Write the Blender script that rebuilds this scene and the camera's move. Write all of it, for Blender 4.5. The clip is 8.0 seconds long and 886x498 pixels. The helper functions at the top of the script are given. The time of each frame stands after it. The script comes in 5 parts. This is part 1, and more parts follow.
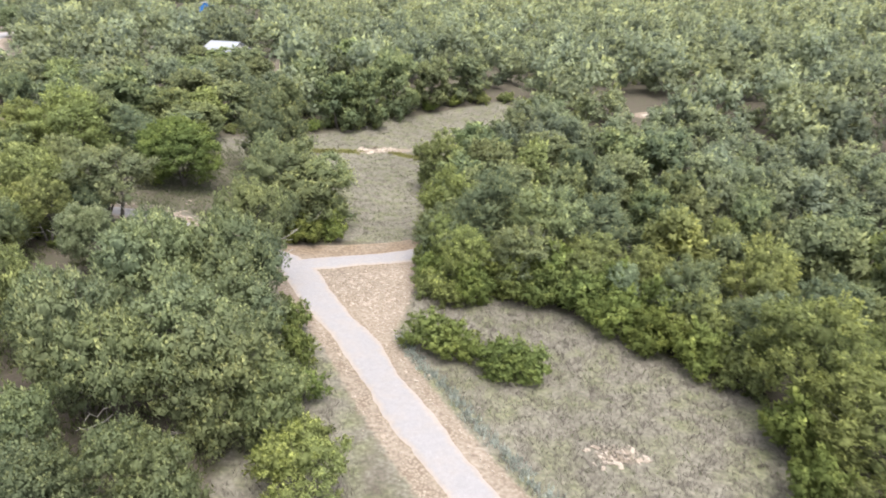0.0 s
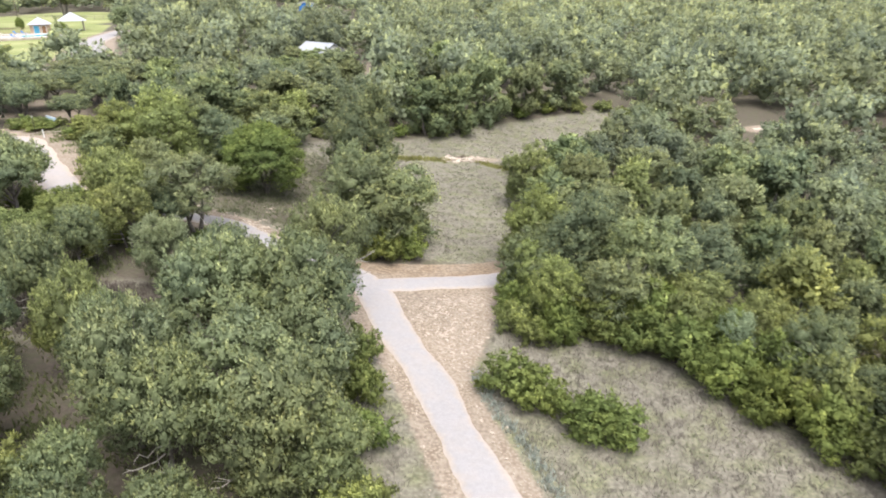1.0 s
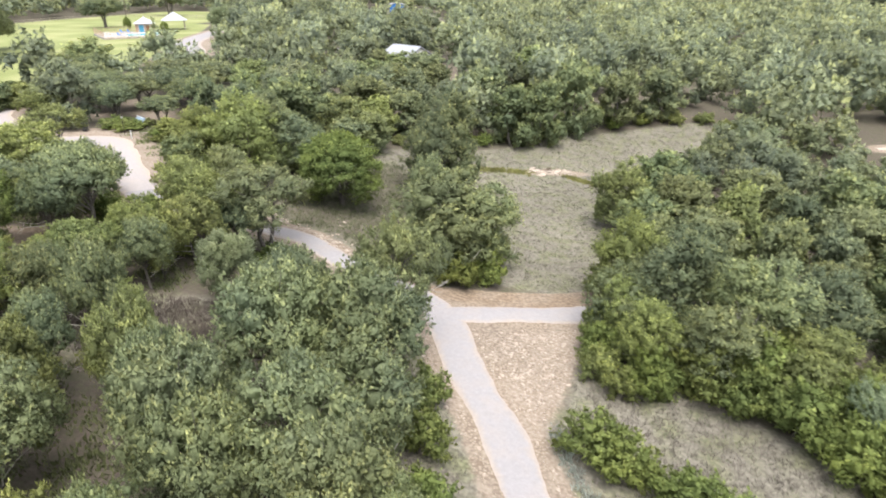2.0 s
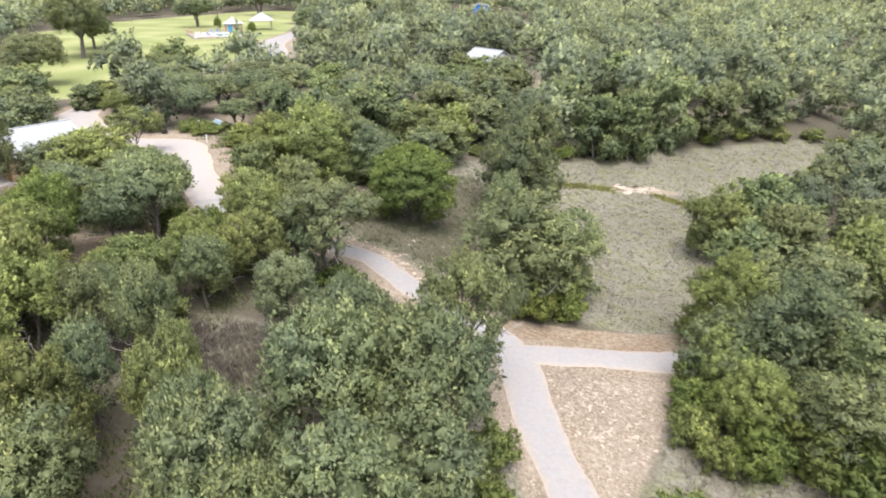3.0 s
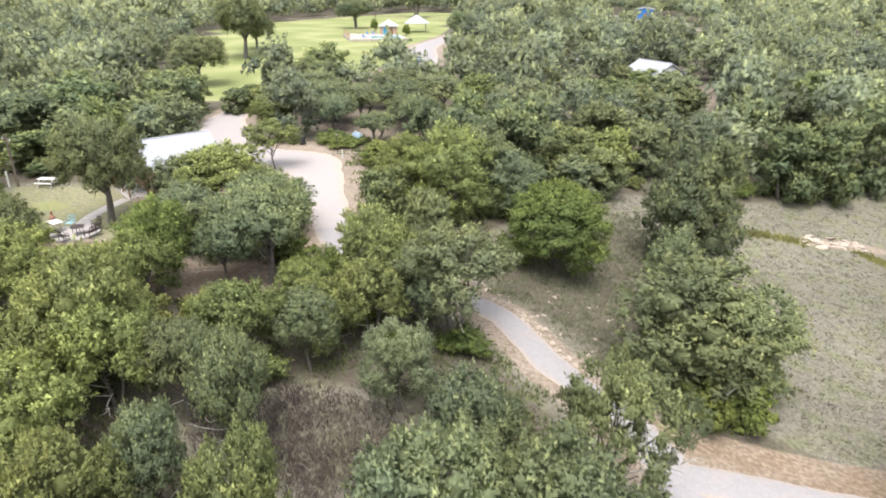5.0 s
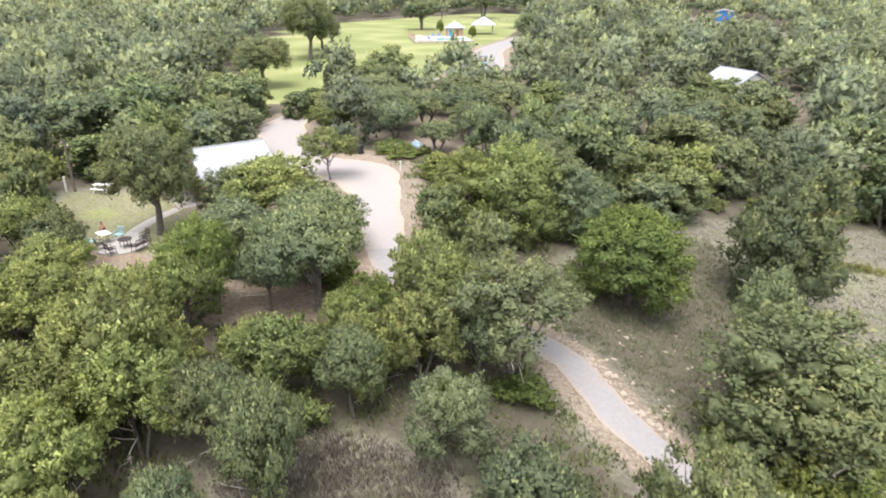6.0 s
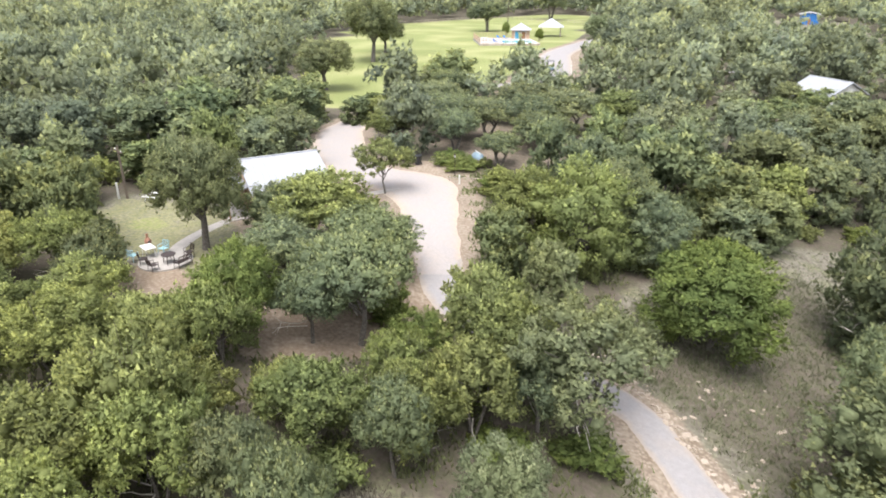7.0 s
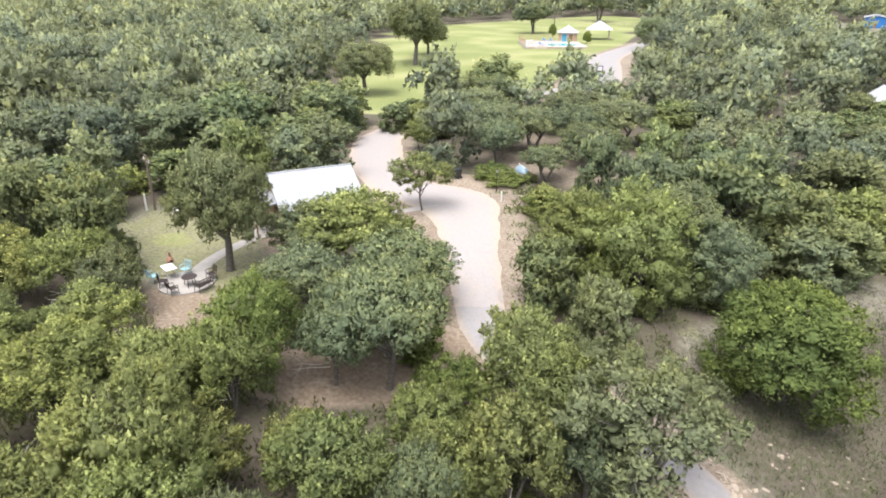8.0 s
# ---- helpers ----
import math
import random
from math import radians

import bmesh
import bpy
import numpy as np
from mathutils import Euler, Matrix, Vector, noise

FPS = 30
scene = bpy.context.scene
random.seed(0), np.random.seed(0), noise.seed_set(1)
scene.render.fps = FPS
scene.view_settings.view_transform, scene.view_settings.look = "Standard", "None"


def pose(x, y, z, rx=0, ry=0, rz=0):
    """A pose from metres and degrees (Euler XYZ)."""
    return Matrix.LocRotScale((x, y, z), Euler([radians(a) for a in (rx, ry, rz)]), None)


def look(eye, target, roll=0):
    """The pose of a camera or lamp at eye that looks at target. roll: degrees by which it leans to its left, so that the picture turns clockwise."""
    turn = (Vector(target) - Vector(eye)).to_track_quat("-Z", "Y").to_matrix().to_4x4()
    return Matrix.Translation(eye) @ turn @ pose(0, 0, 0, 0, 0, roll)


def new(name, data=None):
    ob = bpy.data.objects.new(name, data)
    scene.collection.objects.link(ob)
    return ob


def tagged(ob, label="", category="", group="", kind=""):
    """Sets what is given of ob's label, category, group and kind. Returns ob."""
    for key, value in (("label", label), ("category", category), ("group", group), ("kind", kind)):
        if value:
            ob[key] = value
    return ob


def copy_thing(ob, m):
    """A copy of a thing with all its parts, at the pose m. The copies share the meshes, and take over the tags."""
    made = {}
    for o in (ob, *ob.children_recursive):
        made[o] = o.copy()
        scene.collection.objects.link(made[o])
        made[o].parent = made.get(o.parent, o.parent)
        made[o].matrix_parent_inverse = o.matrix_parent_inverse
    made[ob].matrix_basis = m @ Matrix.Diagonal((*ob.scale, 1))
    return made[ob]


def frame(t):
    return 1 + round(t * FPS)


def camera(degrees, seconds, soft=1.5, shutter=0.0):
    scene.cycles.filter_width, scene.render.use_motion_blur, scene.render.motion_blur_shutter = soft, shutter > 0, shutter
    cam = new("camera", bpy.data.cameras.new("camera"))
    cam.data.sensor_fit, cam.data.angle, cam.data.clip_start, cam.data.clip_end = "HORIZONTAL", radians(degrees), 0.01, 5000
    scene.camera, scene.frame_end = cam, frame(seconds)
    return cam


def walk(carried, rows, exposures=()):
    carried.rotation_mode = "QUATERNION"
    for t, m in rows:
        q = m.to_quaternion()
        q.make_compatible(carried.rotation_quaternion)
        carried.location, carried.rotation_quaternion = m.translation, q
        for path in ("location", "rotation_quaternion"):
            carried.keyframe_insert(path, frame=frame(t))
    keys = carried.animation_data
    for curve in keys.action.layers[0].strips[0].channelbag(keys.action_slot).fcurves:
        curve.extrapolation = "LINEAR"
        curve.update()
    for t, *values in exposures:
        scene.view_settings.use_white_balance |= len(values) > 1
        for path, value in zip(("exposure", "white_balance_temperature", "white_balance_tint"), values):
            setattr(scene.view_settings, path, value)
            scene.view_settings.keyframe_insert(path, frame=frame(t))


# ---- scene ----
cam = camera(69.1, 8.0, soft=1.75, shutter=0.35)
METRES, EYE, TILT, LEAN, TURN = 36.0, 23.04, -23.0, 0.0, 0.0
ROWS = [
    (0.0, 0.0, 0.0, 0.0, 0.0, 0.0, -0.0),
    (0.5, -0.0034, 0.057, 0.0283, 3.74, -0.06, -1.56),
    (1.0, -0.0102, 0.1129, 0.0579, 7.33, -0.24, -3.04),
    (1.5, -0.0202, 0.1691, 0.0862, 10.89, -0.47, -4.51),
    (3.0, -0.0758, 0.3347, 0.1697, 20.89, -1.61, -8.51),
    (3.5, -0.1017, 0.3863, 0.1963, 24.1, -2.12, -9.72),
    (4.0, -0.1312, 0.4358, 0.2214, 27.33, -2.69, -10.91),
    (4.5, -0.1632, 0.4826, 0.246, 30.43, -3.3, -12.04),
    (6.0, -0.2753, 0.6122, 0.3142, 38.78, -5.26, -14.82),
    (6.5, -0.3165, 0.6527, 0.3352, 41.53, -6.0, -15.65),
    (7.0, -0.3598, 0.6915, 0.355, 44.25, -6.75, -16.43),
    (7.5, -0.4041, 0.7274, 0.3744, 46.64, -7.45, -17.1),
    (8.0, -0.448, 0.7624, 0.3935, 48.01, -7.86, -17.45),
]
walk(cam, [(t, pose(0, 0, EYE, TILT, LEAN, TURN) @ pose(METRES * x, METRES * y, METRES * z, 90 + pitch, roll, yaw)) for t, x, y, z, yaw, pitch, roll in ROWS])

# ---- light ----
SUN_EL, SUN_AZ = 68.0, 150.0
world = bpy.data.worlds.new("overcast_sky")
scene.world = world
world.use_nodes = True
wn, wl = world.node_tree.nodes, world.node_tree.links
sky = wn.new("ShaderNodeTexSky")
sky.sky_type, sky.sun_disc = "NISHITA", False
sky.sun_elevation, sky.sun_rotation = radians(SUN_EL), radians(SUN_AZ)
sky.air_density, sky.dust_density, sky.ozone_density = 1.0, 4.0, 1.0
grey = wn.new("ShaderNodeHueSaturation")
grey.inputs["Saturation"].default_value = 0.3
wl.new(sky.outputs[0], grey.inputs["Color"])
wl.new(grey.outputs[0], wn["Background"].inputs["Color"])
wn["Background"].inputs["Strength"].default_value = 0.16
sun = new("sun", bpy.data.lights.new("sun", "SUN"))
sun.data.energy, sun.data.angle, sun.data.color = 1.2, radians(40), (1.0, 0.96, 0.9)
az, el = radians(SUN_AZ), radians(SUN_EL)
sun.matrix_world = look((0, 0, 0), (-math.sin(az) * math.cos(el), -math.cos(az) * math.cos(el), -math.sin(el)))
scene.view_settings.exposure = 1.7


# ---- materials ----
def smooth(u):
    u = np.clip(u, 0.0, 1.0)
    return u * u * (3 - 2 * u)


class Mat:
    """A short way to write a node material."""

    def __init__(self, name):
        self.m = bpy.data.materials.new(name)
        self.m.use_nodes = True
        self.n, self.l = self.m.node_tree.nodes, self.m.node_tree.links
        self.n.clear()
        self.out = self.n.new("ShaderNodeOutputMaterial")
        self.coord = self.n.new("ShaderNodeTexCoord")
        self.geo = self.n.new("ShaderNodeNewGeometry")

    def put(self, socket, value):
        if isinstance(value, bpy.types.NodeSocket):
            self.l.new(value, socket)
        elif isinstance(value, (tuple, list)) and len(value) == 3 and socket.type == "RGBA":
            socket.default_value = (*value, 1)
        else:
            socket.default_value = value

    def noise(self, scale, detail=4.0, rough=0.6, vector=None, distortion=0.0):
        k = self.n.new("ShaderNodeTexNoise")
        k.inputs["Scale"].default_value, k.inputs["Detail"].default_value = scale, detail
        k.inputs["Roughness"].default_value, k.inputs["Distortion"].default_value = rough, distortion
        self.l.new(vector or self.geo.outputs["Position"], k.inputs["Vector"])
        return k.outputs["Fac"]

    def voronoi(self, scale, feature="F1", out="Distance", vector=None):
        k = self.n.new("ShaderNodeTexVoronoi")
        k.feature = feature
        k.inputs["Scale"].default_value = scale
        self.l.new(vector or self.geo.outputs["Position"], k.inputs["Vector"])
        return k.outputs[out]

    def ramp(self, fac, *stops):
        k = self.n.new("ShaderNodeValToRGB")
        while len(k.color_ramp.elements) < len(stops):
            k.color_ramp.elements.new(0.5)
        for e, (p, c) in zip(k.color_ramp.elements, stops):
            e.position, e.color = p, (c, c, c, 1) if isinstance(c, (int, float)) else (*c, 1)
        self.put(k.inputs["Fac"], fac)
        return k.outputs["Color"]

    def mix(self, fac, a, b, blend="MIX"):
        k = self.n.new("ShaderNodeMix")
        k.data_type, k.blend_type = "RGBA", blend
        self.put(k.inputs[0], fac)
        self.put(k.inputs[6], a)
        self.put(k.inputs[7], b)
        return k.outputs[2]

    def math(self, op, a, b=0.0):
        k = self.n.new("ShaderNodeMath")
        k.operation = op
        self.put(k.inputs[0], a)
        self.put(k.inputs[1], b)
        return k.outputs[0]

    def random(self):
        return self.n.new("ShaderNodeObjectInfo").outputs["Random"]

    def island(self):
        return self.geo.outputs["Random Per Island"]

    def attribute(self, name):
        k = self.n.new("ShaderNodeAttribute")
        k.attribute_name = name
        return k

    def bump(self, height, strength=0.4, distance=0.05):
        k = self.n.new("ShaderNodeBump")
        k.inputs["Strength"].default_value, k.inputs["Distance"].default_value = strength, distance
        self.l.new(height, k.inputs["Height"])
        return k.outputs[0]

    def surface(self, color, rough=0.8, metal=0.0, spec=0.3, normal=None, through_light=0.0, coat=0.0, alpha=None):
        p = self.n.new("ShaderNodeBsdfPrincipled")
        self.put(p.inputs["Base Color"], color)
        self.put(p.inputs["Roughness"], rough)
        p.inputs["Metallic"].default_value = metal
        p.inputs["Specular IOR Level"].default_value = spec
        p.inputs["Coat Weight"].default_value = coat
        if normal is not None:
            self.l.new(normal, p.inputs["Normal"])
        result = p.outputs[0]
        if through_light:
            tr = self.n.new("ShaderNodeBsdfTranslucent")
            self.put(tr.inputs["Color"], color)
            mx = self.n.new("ShaderNodeMixShader")
            mx.inputs[0].default_value = through_light
            self.l.new(p.outputs[0], mx.inputs[1])
            self.l.new(tr.outputs[0], mx.inputs[2])
            result = mx.outputs[0]
        self.l.new(result, self.out.inputs["Surface"])
        return self.m


def leaf_material(name, dark, mid, light):
    """Leaves: each one its own shade, young ones at the twig's end lighter, each tree and stand a little different. The
    ramp also paints lit tips lighter and shaded inner leaves darker.
    """
    k = Mat(name)
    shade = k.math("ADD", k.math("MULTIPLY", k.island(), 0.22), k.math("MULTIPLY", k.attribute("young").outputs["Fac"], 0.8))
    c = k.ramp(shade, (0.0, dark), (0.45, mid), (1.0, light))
    fleck = k.noise(5.0, 3.0, 0.65)
    c = k.mix(1.0, c, k.ramp(fleck, (0.32, 0.82), (0.5, 1.04), (0.68, 1.26)), "MULTIPLY")
    c = k.mix(1.0, c, k.ramp(k.noise(0.11, 2.0), (0.36, (0.88, 0.92, 0.97)), (0.64, (1.12, 1.09, 0.93))), "MULTIPLY")
    hue = k.n.new("ShaderNodeHueSaturation")
    k.put(hue.inputs["Color"], c)
    k.put(hue.inputs["Hue"], k.math("MULTIPLY_ADD", k.random(), 0.022))
    hue.inputs["Hue"].links[0].from_node.inputs[2].default_value = 0.496
    value = k.math("MULTIPLY_ADD", k.math("FRACT", k.math("MULTIPLY", k.random(), 7.31)), 0.36)
    value.node.inputs[2].default_value = 0.84
    k.put(hue.inputs["Value"], k.math("ADD", value, k.attribute("tone").outputs["Fac"]))
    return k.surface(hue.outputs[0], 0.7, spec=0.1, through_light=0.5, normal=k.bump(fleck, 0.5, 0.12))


# most light ends are yellowed for lit tops, dark ends kept bluer for shade
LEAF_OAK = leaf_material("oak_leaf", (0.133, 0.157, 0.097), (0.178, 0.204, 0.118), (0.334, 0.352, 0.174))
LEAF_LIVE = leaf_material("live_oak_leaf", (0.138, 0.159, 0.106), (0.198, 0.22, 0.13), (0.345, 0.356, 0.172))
# paler and bluer than the nearer leaves, haze put into the colour
LEAF_HAZED = leaf_material("hazed_woods_leaf", (0.144, 0.164, 0.122), (0.206, 0.227, 0.146), (0.33, 0.346, 0.18))
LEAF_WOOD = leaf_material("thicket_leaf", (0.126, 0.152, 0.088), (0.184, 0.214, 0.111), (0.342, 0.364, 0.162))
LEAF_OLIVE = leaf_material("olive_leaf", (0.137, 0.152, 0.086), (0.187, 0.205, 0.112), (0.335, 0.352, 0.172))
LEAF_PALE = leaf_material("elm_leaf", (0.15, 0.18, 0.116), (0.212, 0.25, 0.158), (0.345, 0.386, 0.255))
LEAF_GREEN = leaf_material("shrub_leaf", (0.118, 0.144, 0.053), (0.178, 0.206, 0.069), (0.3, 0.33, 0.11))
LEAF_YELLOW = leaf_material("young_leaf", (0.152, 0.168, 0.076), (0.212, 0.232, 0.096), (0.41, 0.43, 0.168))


def bark_material():
    k = Mat("oak_bark")
    n = k.noise(9.0, 6.0, 0.7)
    c = k.ramp(n, (0.3, (0.045, 0.038, 0.032)), (0.55, (0.12, 0.108, 0.095)), (0.8, (0.22, 0.205, 0.185)))
    return k.surface(c, 0.9, normal=k.bump(n, 0.6, 0.03))


def dead_bark_material():
    k = Mat("weathered_dead_wood")
    n = k.noise(12.0, 5.0, 0.7)
    c = k.ramp(n, (0.3, (0.22, 0.20, 0.18)), (0.7, (0.46, 0.43, 0.39)))
    return k.surface(c, 0.85, normal=k.bump(n, 0.5, 0.02))


BARK, DEAD_BARK = bark_material(), dead_bark_material()


def ground_material():
    """Dry grass, bare soil, gravel, lawn and leaf litter, weighted by the cover of each place."""
    k = Mat("ranch_ground")
    cover = k.attribute("cover")
    sep = k.n.new("ShaderNodeSeparateColor")
    k.l.new(cover.outputs["Color"], sep.inputs[0])
    fine, mid, big = k.noise(4.060, 2.900, 0.406), k.noise(0.638, 2.320, 0.348), k.noise(0.093, 1.740, 0.290)
    dry = k.ramp(fine, (0.25, (0.09, 0.081, 0.066)), (0.5, (0.136, 0.124, 0.103)), (0.75, (0.185, 0.17, 0.144)))
    green = k.ramp(fine, (0.3, (0.058, 0.070, 0.029)), (0.7, (0.162, 0.168, 0.081)))
    grass = k.mix(k.ramp(mid, (0.42, 0.06), (0.7, 0.6)), dry, green)
    litter = k.ramp(k.noise(4.0, 6.0, 0.75), (0.3, (0.045, 0.037, 0.03)), (0.55, (0.084, 0.069, 0.057)), (0.8, (0.14, 0.117, 0.098)))
    litter = k.mix(k.ramp(k.noise(1.7, 5.0, 0.7), (0.42, 0.0), (0.6, 0.5)), litter, (0.06, 0.068, 0.034))
    peb = k.voronoi(5.5)
    stone = k.ramp(peb, (0.0, (0.29, 0.252, 0.212)), (0.35, (0.205, 0.168, 0.134)), (0.7, (0.14, 0.109, 0.083)))
    earth = k.ramp(fine, (0.25, (0.122, 0.094, 0.072)), (0.5, (0.19, 0.155, 0.125)), (0.8, (0.275, 0.236, 0.196)))
    soil = k.mix(k.ramp(mid, (0.4, 0.0), (0.6, 1.0)), earth, stone)
    clay = k.ramp(fine, (0.25, (0.105, 0.078, 0.055)), (0.55, (0.165, 0.124, 0.09)), (0.8, (0.235, 0.188, 0.145)))
    soil = k.mix(k.math("MULTIPLY", cover.outputs["Alpha"], k.ramp(mid, (0.3, 0.5), (0.6, 1.0))), soil, clay)
    lawn = k.ramp(fine, (0.25, (0.115, 0.135, 0.048)), (0.55, (0.165, 0.185, 0.072)), (0.8, (0.21, 0.22, 0.10)))
    lawn = k.mix(k.ramp(big, (0.45, 0.0), (0.75, 0.6)), lawn, (0.225, 0.215, 0.115))

    def edge(w, lo=0.42, hi=0.58):
        broken = k.math("ADD", w, k.math("MULTIPLY", k.math("SUBTRACT", k.noise(2.3, 5.0, 0.7), 0.5), 0.55))
        return k.ramp(broken, (lo, 0.0), (hi, 1.0))

    c = k.mix(edge(sep.outputs["Blue"], 0.35, 0.65), grass, litter)
    c = k.mix(edge(sep.outputs["Green"]), c, lawn)
    c = k.mix(edge(sep.outputs["Red"], 0.35, 0.6), c, soil)
    c = k.mix(1.0, c, k.ramp(big, (0.3, 0.88), (0.7, 1.1)), "MULTIPLY")
    return k.surface(c, 0.95, spec=0.15, normal=k.bump(fine, 0.6, 0.06))


def gravel_material(name="crushed_limestone", bright=(1.0, 1.0, 1.0)):
    k = Mat(name)
    f, m, s = k.noise(26.0, 4.0, 0.7), k.noise(0.7, 5.0, 0.65), k.noise(4.0, 4.0, 0.7)
    c = k.ramp(f, (0.25, (0.183, 0.174, 0.174)), (0.55, (0.236, 0.225, 0.225)), (0.85, (0.287, 0.275, 0.274)))
    c = k.mix(k.ramp(m, (0.45, 0.0), (0.72, 0.45)), c, (0.265, 0.232, 0.205))
    margin = k.math("ADD", k.attribute("margin").outputs["Fac"], k.math("MULTIPLY", k.math("SUBTRACT", k.noise(1.6, 4.0, 0.7), 0.5), 0.9))
    c = k.mix(k.ramp(margin, (0.35, 0.0), (0.85, 0.75)), c, (0.285, 0.235, 0.185))
    c = k.mix(1.0, c, k.ramp(s, (0.3, 0.9), (0.7, 1.07)), "MULTIPLY")
    c = k.mix(1.0, c, bright, "MULTIPLY")
    return k.surface(c, 0.92, spec=0.2, normal=k.bump(f, 0.35, 0.02))


def concrete_material(name="poured_concrete", base=(0.30, 0.28, 0.265)):
    k = Mat(name)
    f, m = k.noise(18.0, 4.0), k.noise(1.3, 3.0)
    lo, hi = tuple(v * 0.82 for v in base), tuple(min(v * 1.15, 0.85) for v in base)
    c = k.mix(1.0, k.ramp(f, (0.3, lo), (0.75, hi)), k.ramp(m, (0.3, 0.9), (0.7, 1.08)), "MULTIPLY")
    return k.surface(c, 0.85, normal=k.bump(f, 0.2, 0.01))


def stone_material():
    k = Mat("limestone_rubble")
    f = k.noise(14.0, 5.0, 0.7)
    a = k.ramp(f, (0.3, (0.2, 0.163, 0.13)), (0.7, (0.315, 0.275, 0.235)))
    c = k.mix(k.math("MULTIPLY", k.random(), 0.6), a, (0.42, 0.388, 0.345))
    c = k.mix(k.math("MULTIPLY", k.island(), 0.5), c, (0.250, 0.195, 0.148))
    return k.surface(c, 0.9, normal=k.bump(f, 0.5, 0.02))


def metal_roof_material():
    k = Mat("painted_metal_roof")
    f = k.noise(1.4, 4.0)
    c = k.ramp(f, (0.3, (0.234, 0.244, 0.268)), (0.7, (0.276, 0.286, 0.31)))
    return k.surface(c, 0.45, metal=0.1, spec=0.4)


def plain_material(name, color, rough=0.6, metal=0.0, spec=0.4, wear=0.15, scale=6.0):
    k = Mat(name)
    f = k.noise(scale, 5.0, 0.65)
    lo, hi = tuple(v * (1 - wear) for v in color), tuple(min(1.0, v * (1 + wear)) for v in color)
    return k.surface(k.ramp(f, (0.3, lo), (0.7, hi)), rough, metal, spec, normal=k.bump(f, 0.15, 0.01))


def wood_material(name, color, along=(1, 1, 0.08)):
    k = Mat(name)
    mp = k.n.new("ShaderNodeMapping")
    mp.inputs["Scale"].default_value = along
    k.l.new(k.coord.outputs["Object"], mp.inputs["Vector"])
    f = k.noise(16.0, 5.0, 0.7, vector=mp.outputs[0])
    c = k.ramp(f, (0.25, tuple(v * 0.6 for v in color)), (0.6, color), (0.85, tuple(min(1, v * 1.3) for v in color)))
    c = k.mix(1.0, c, k.ramp(k.random(), (0.0, 0.8), (1.0, 1.15)), "MULTIPLY")
    return k.surface(c, 0.75, normal=k.bump(f, 0.3, 0.01))


def blade_material(name, dark, light):
    k = Mat(name)
    c = k.ramp(k.island(), (0.0, dark), (1.0, light))
    c = k.mix(1.0, c, k.ramp(k.noise(0.35, 3.0), (0.35, 0.75), (0.7, 1.2)), "MULTIPLY")
    return k.surface(c, 0.8, spec=0.2, through_light=0.25)


GROUND, GRAVEL, CONCRETE, STONE = ground_material(), gravel_material(bright=(0.95, 0.95, 0.98)), concrete_material(), stone_material()
PALE_GRAVEL = gravel_material("fresh_limestone", (1.13, 1.09, 1.08))
ROOF = metal_roof_material()
SIDING = wood_material("cedar_siding", (0.260, 0.146, 0.074))
TAN_SIDING = wood_material("tan_siding", (0.372, 0.267, 0.186))
GREY_WOOD = wood_material("weathered_wood", (0.30, 0.26, 0.22), (0.08, 1, 1))
POST_WOOD = wood_material("pole_wood", (0.11, 0.088, 0.07))
WHITE = plain_material("white_paint", (0.471, 0.471, 0.459), 0.5)
BLACK_PLASTIC = plain_material("black_plastic", (0.02, 0.021, 0.024), 0.45)
IRON = plain_material("wrought_iron", (0.045, 0.03, 0.028), 0.5, 0.5)
BLUE_PLASTIC = plain_material("pale_blue_plastic", (0.211, 0.372, 0.434), 0.45)
RED_CLAY = plain_material("red_clay", (0.25, 0.13, 0.09), 0.8)
BLUE_PAINT = plain_material("blue_paint", (0.019, 0.118, 0.341), 0.45)
TEAL_PAINT = plain_material("teal_door_paint", (0.050, 0.223, 0.341), 0.5)
DARK_GLASS = plain_material("dark_window_glass", (0.02, 0.025, 0.03), 0.08, 0.0, 0.6, 0.05)
TARP = plain_material("pale_blue_hull_paint", (0.16, 0.225, 0.28), 0.45)
POOL_WATER = plain_material("pool_water", (0.136, 0.372, 0.422), 0.06, 0.0, 0.5, 0.06, 1.5)
DRY_BLADE = blade_material("dry_grass_blade", (0.14, 0.123, 0.108), (0.232, 0.207, 0.182))
WEED_BLADE = blade_material("yellow_weed", (0.15, 0.155, 0.05), (0.25, 0.24, 0.09))
UNDER_BLADE = blade_material("undergrowth_leaf", (0.085, 0.1, 0.042), (0.17, 0.19, 0.085))
# brown dry blades, with the trees' shade put into the colour
CLEAR_BLADE = blade_material("shade_tinted_dry_blade", (0.08, 0.064, 0.056), (0.135, 0.112, 0.1))
GREEN_BLADE = blade_material("green_grass_blade", (0.08, 0.096, 0.048), (0.17, 0.182, 0.104))
SILVER_BLADE = blade_material("silver_weed", (0.22, 0.25, 0.22), (0.36, 0.39, 0.35))


# ---- building blocks ----
def place(name, bm, material, parent=None, label=""):
    me = bpy.data.meshes.new(name)
    bm.to_mesh(me)
    bm.free()
    me.materials.append(material)
    ob = new(name, me)
    if parent:
        ob.parent = parent
    if label:
        ob["label"] = label
    return ob


def part(name, bm, material, parent, label=""):
    """One mesh object under a thing or a part; its coordinates are the parent's."""
    return place(name, bm, material, parent, label)


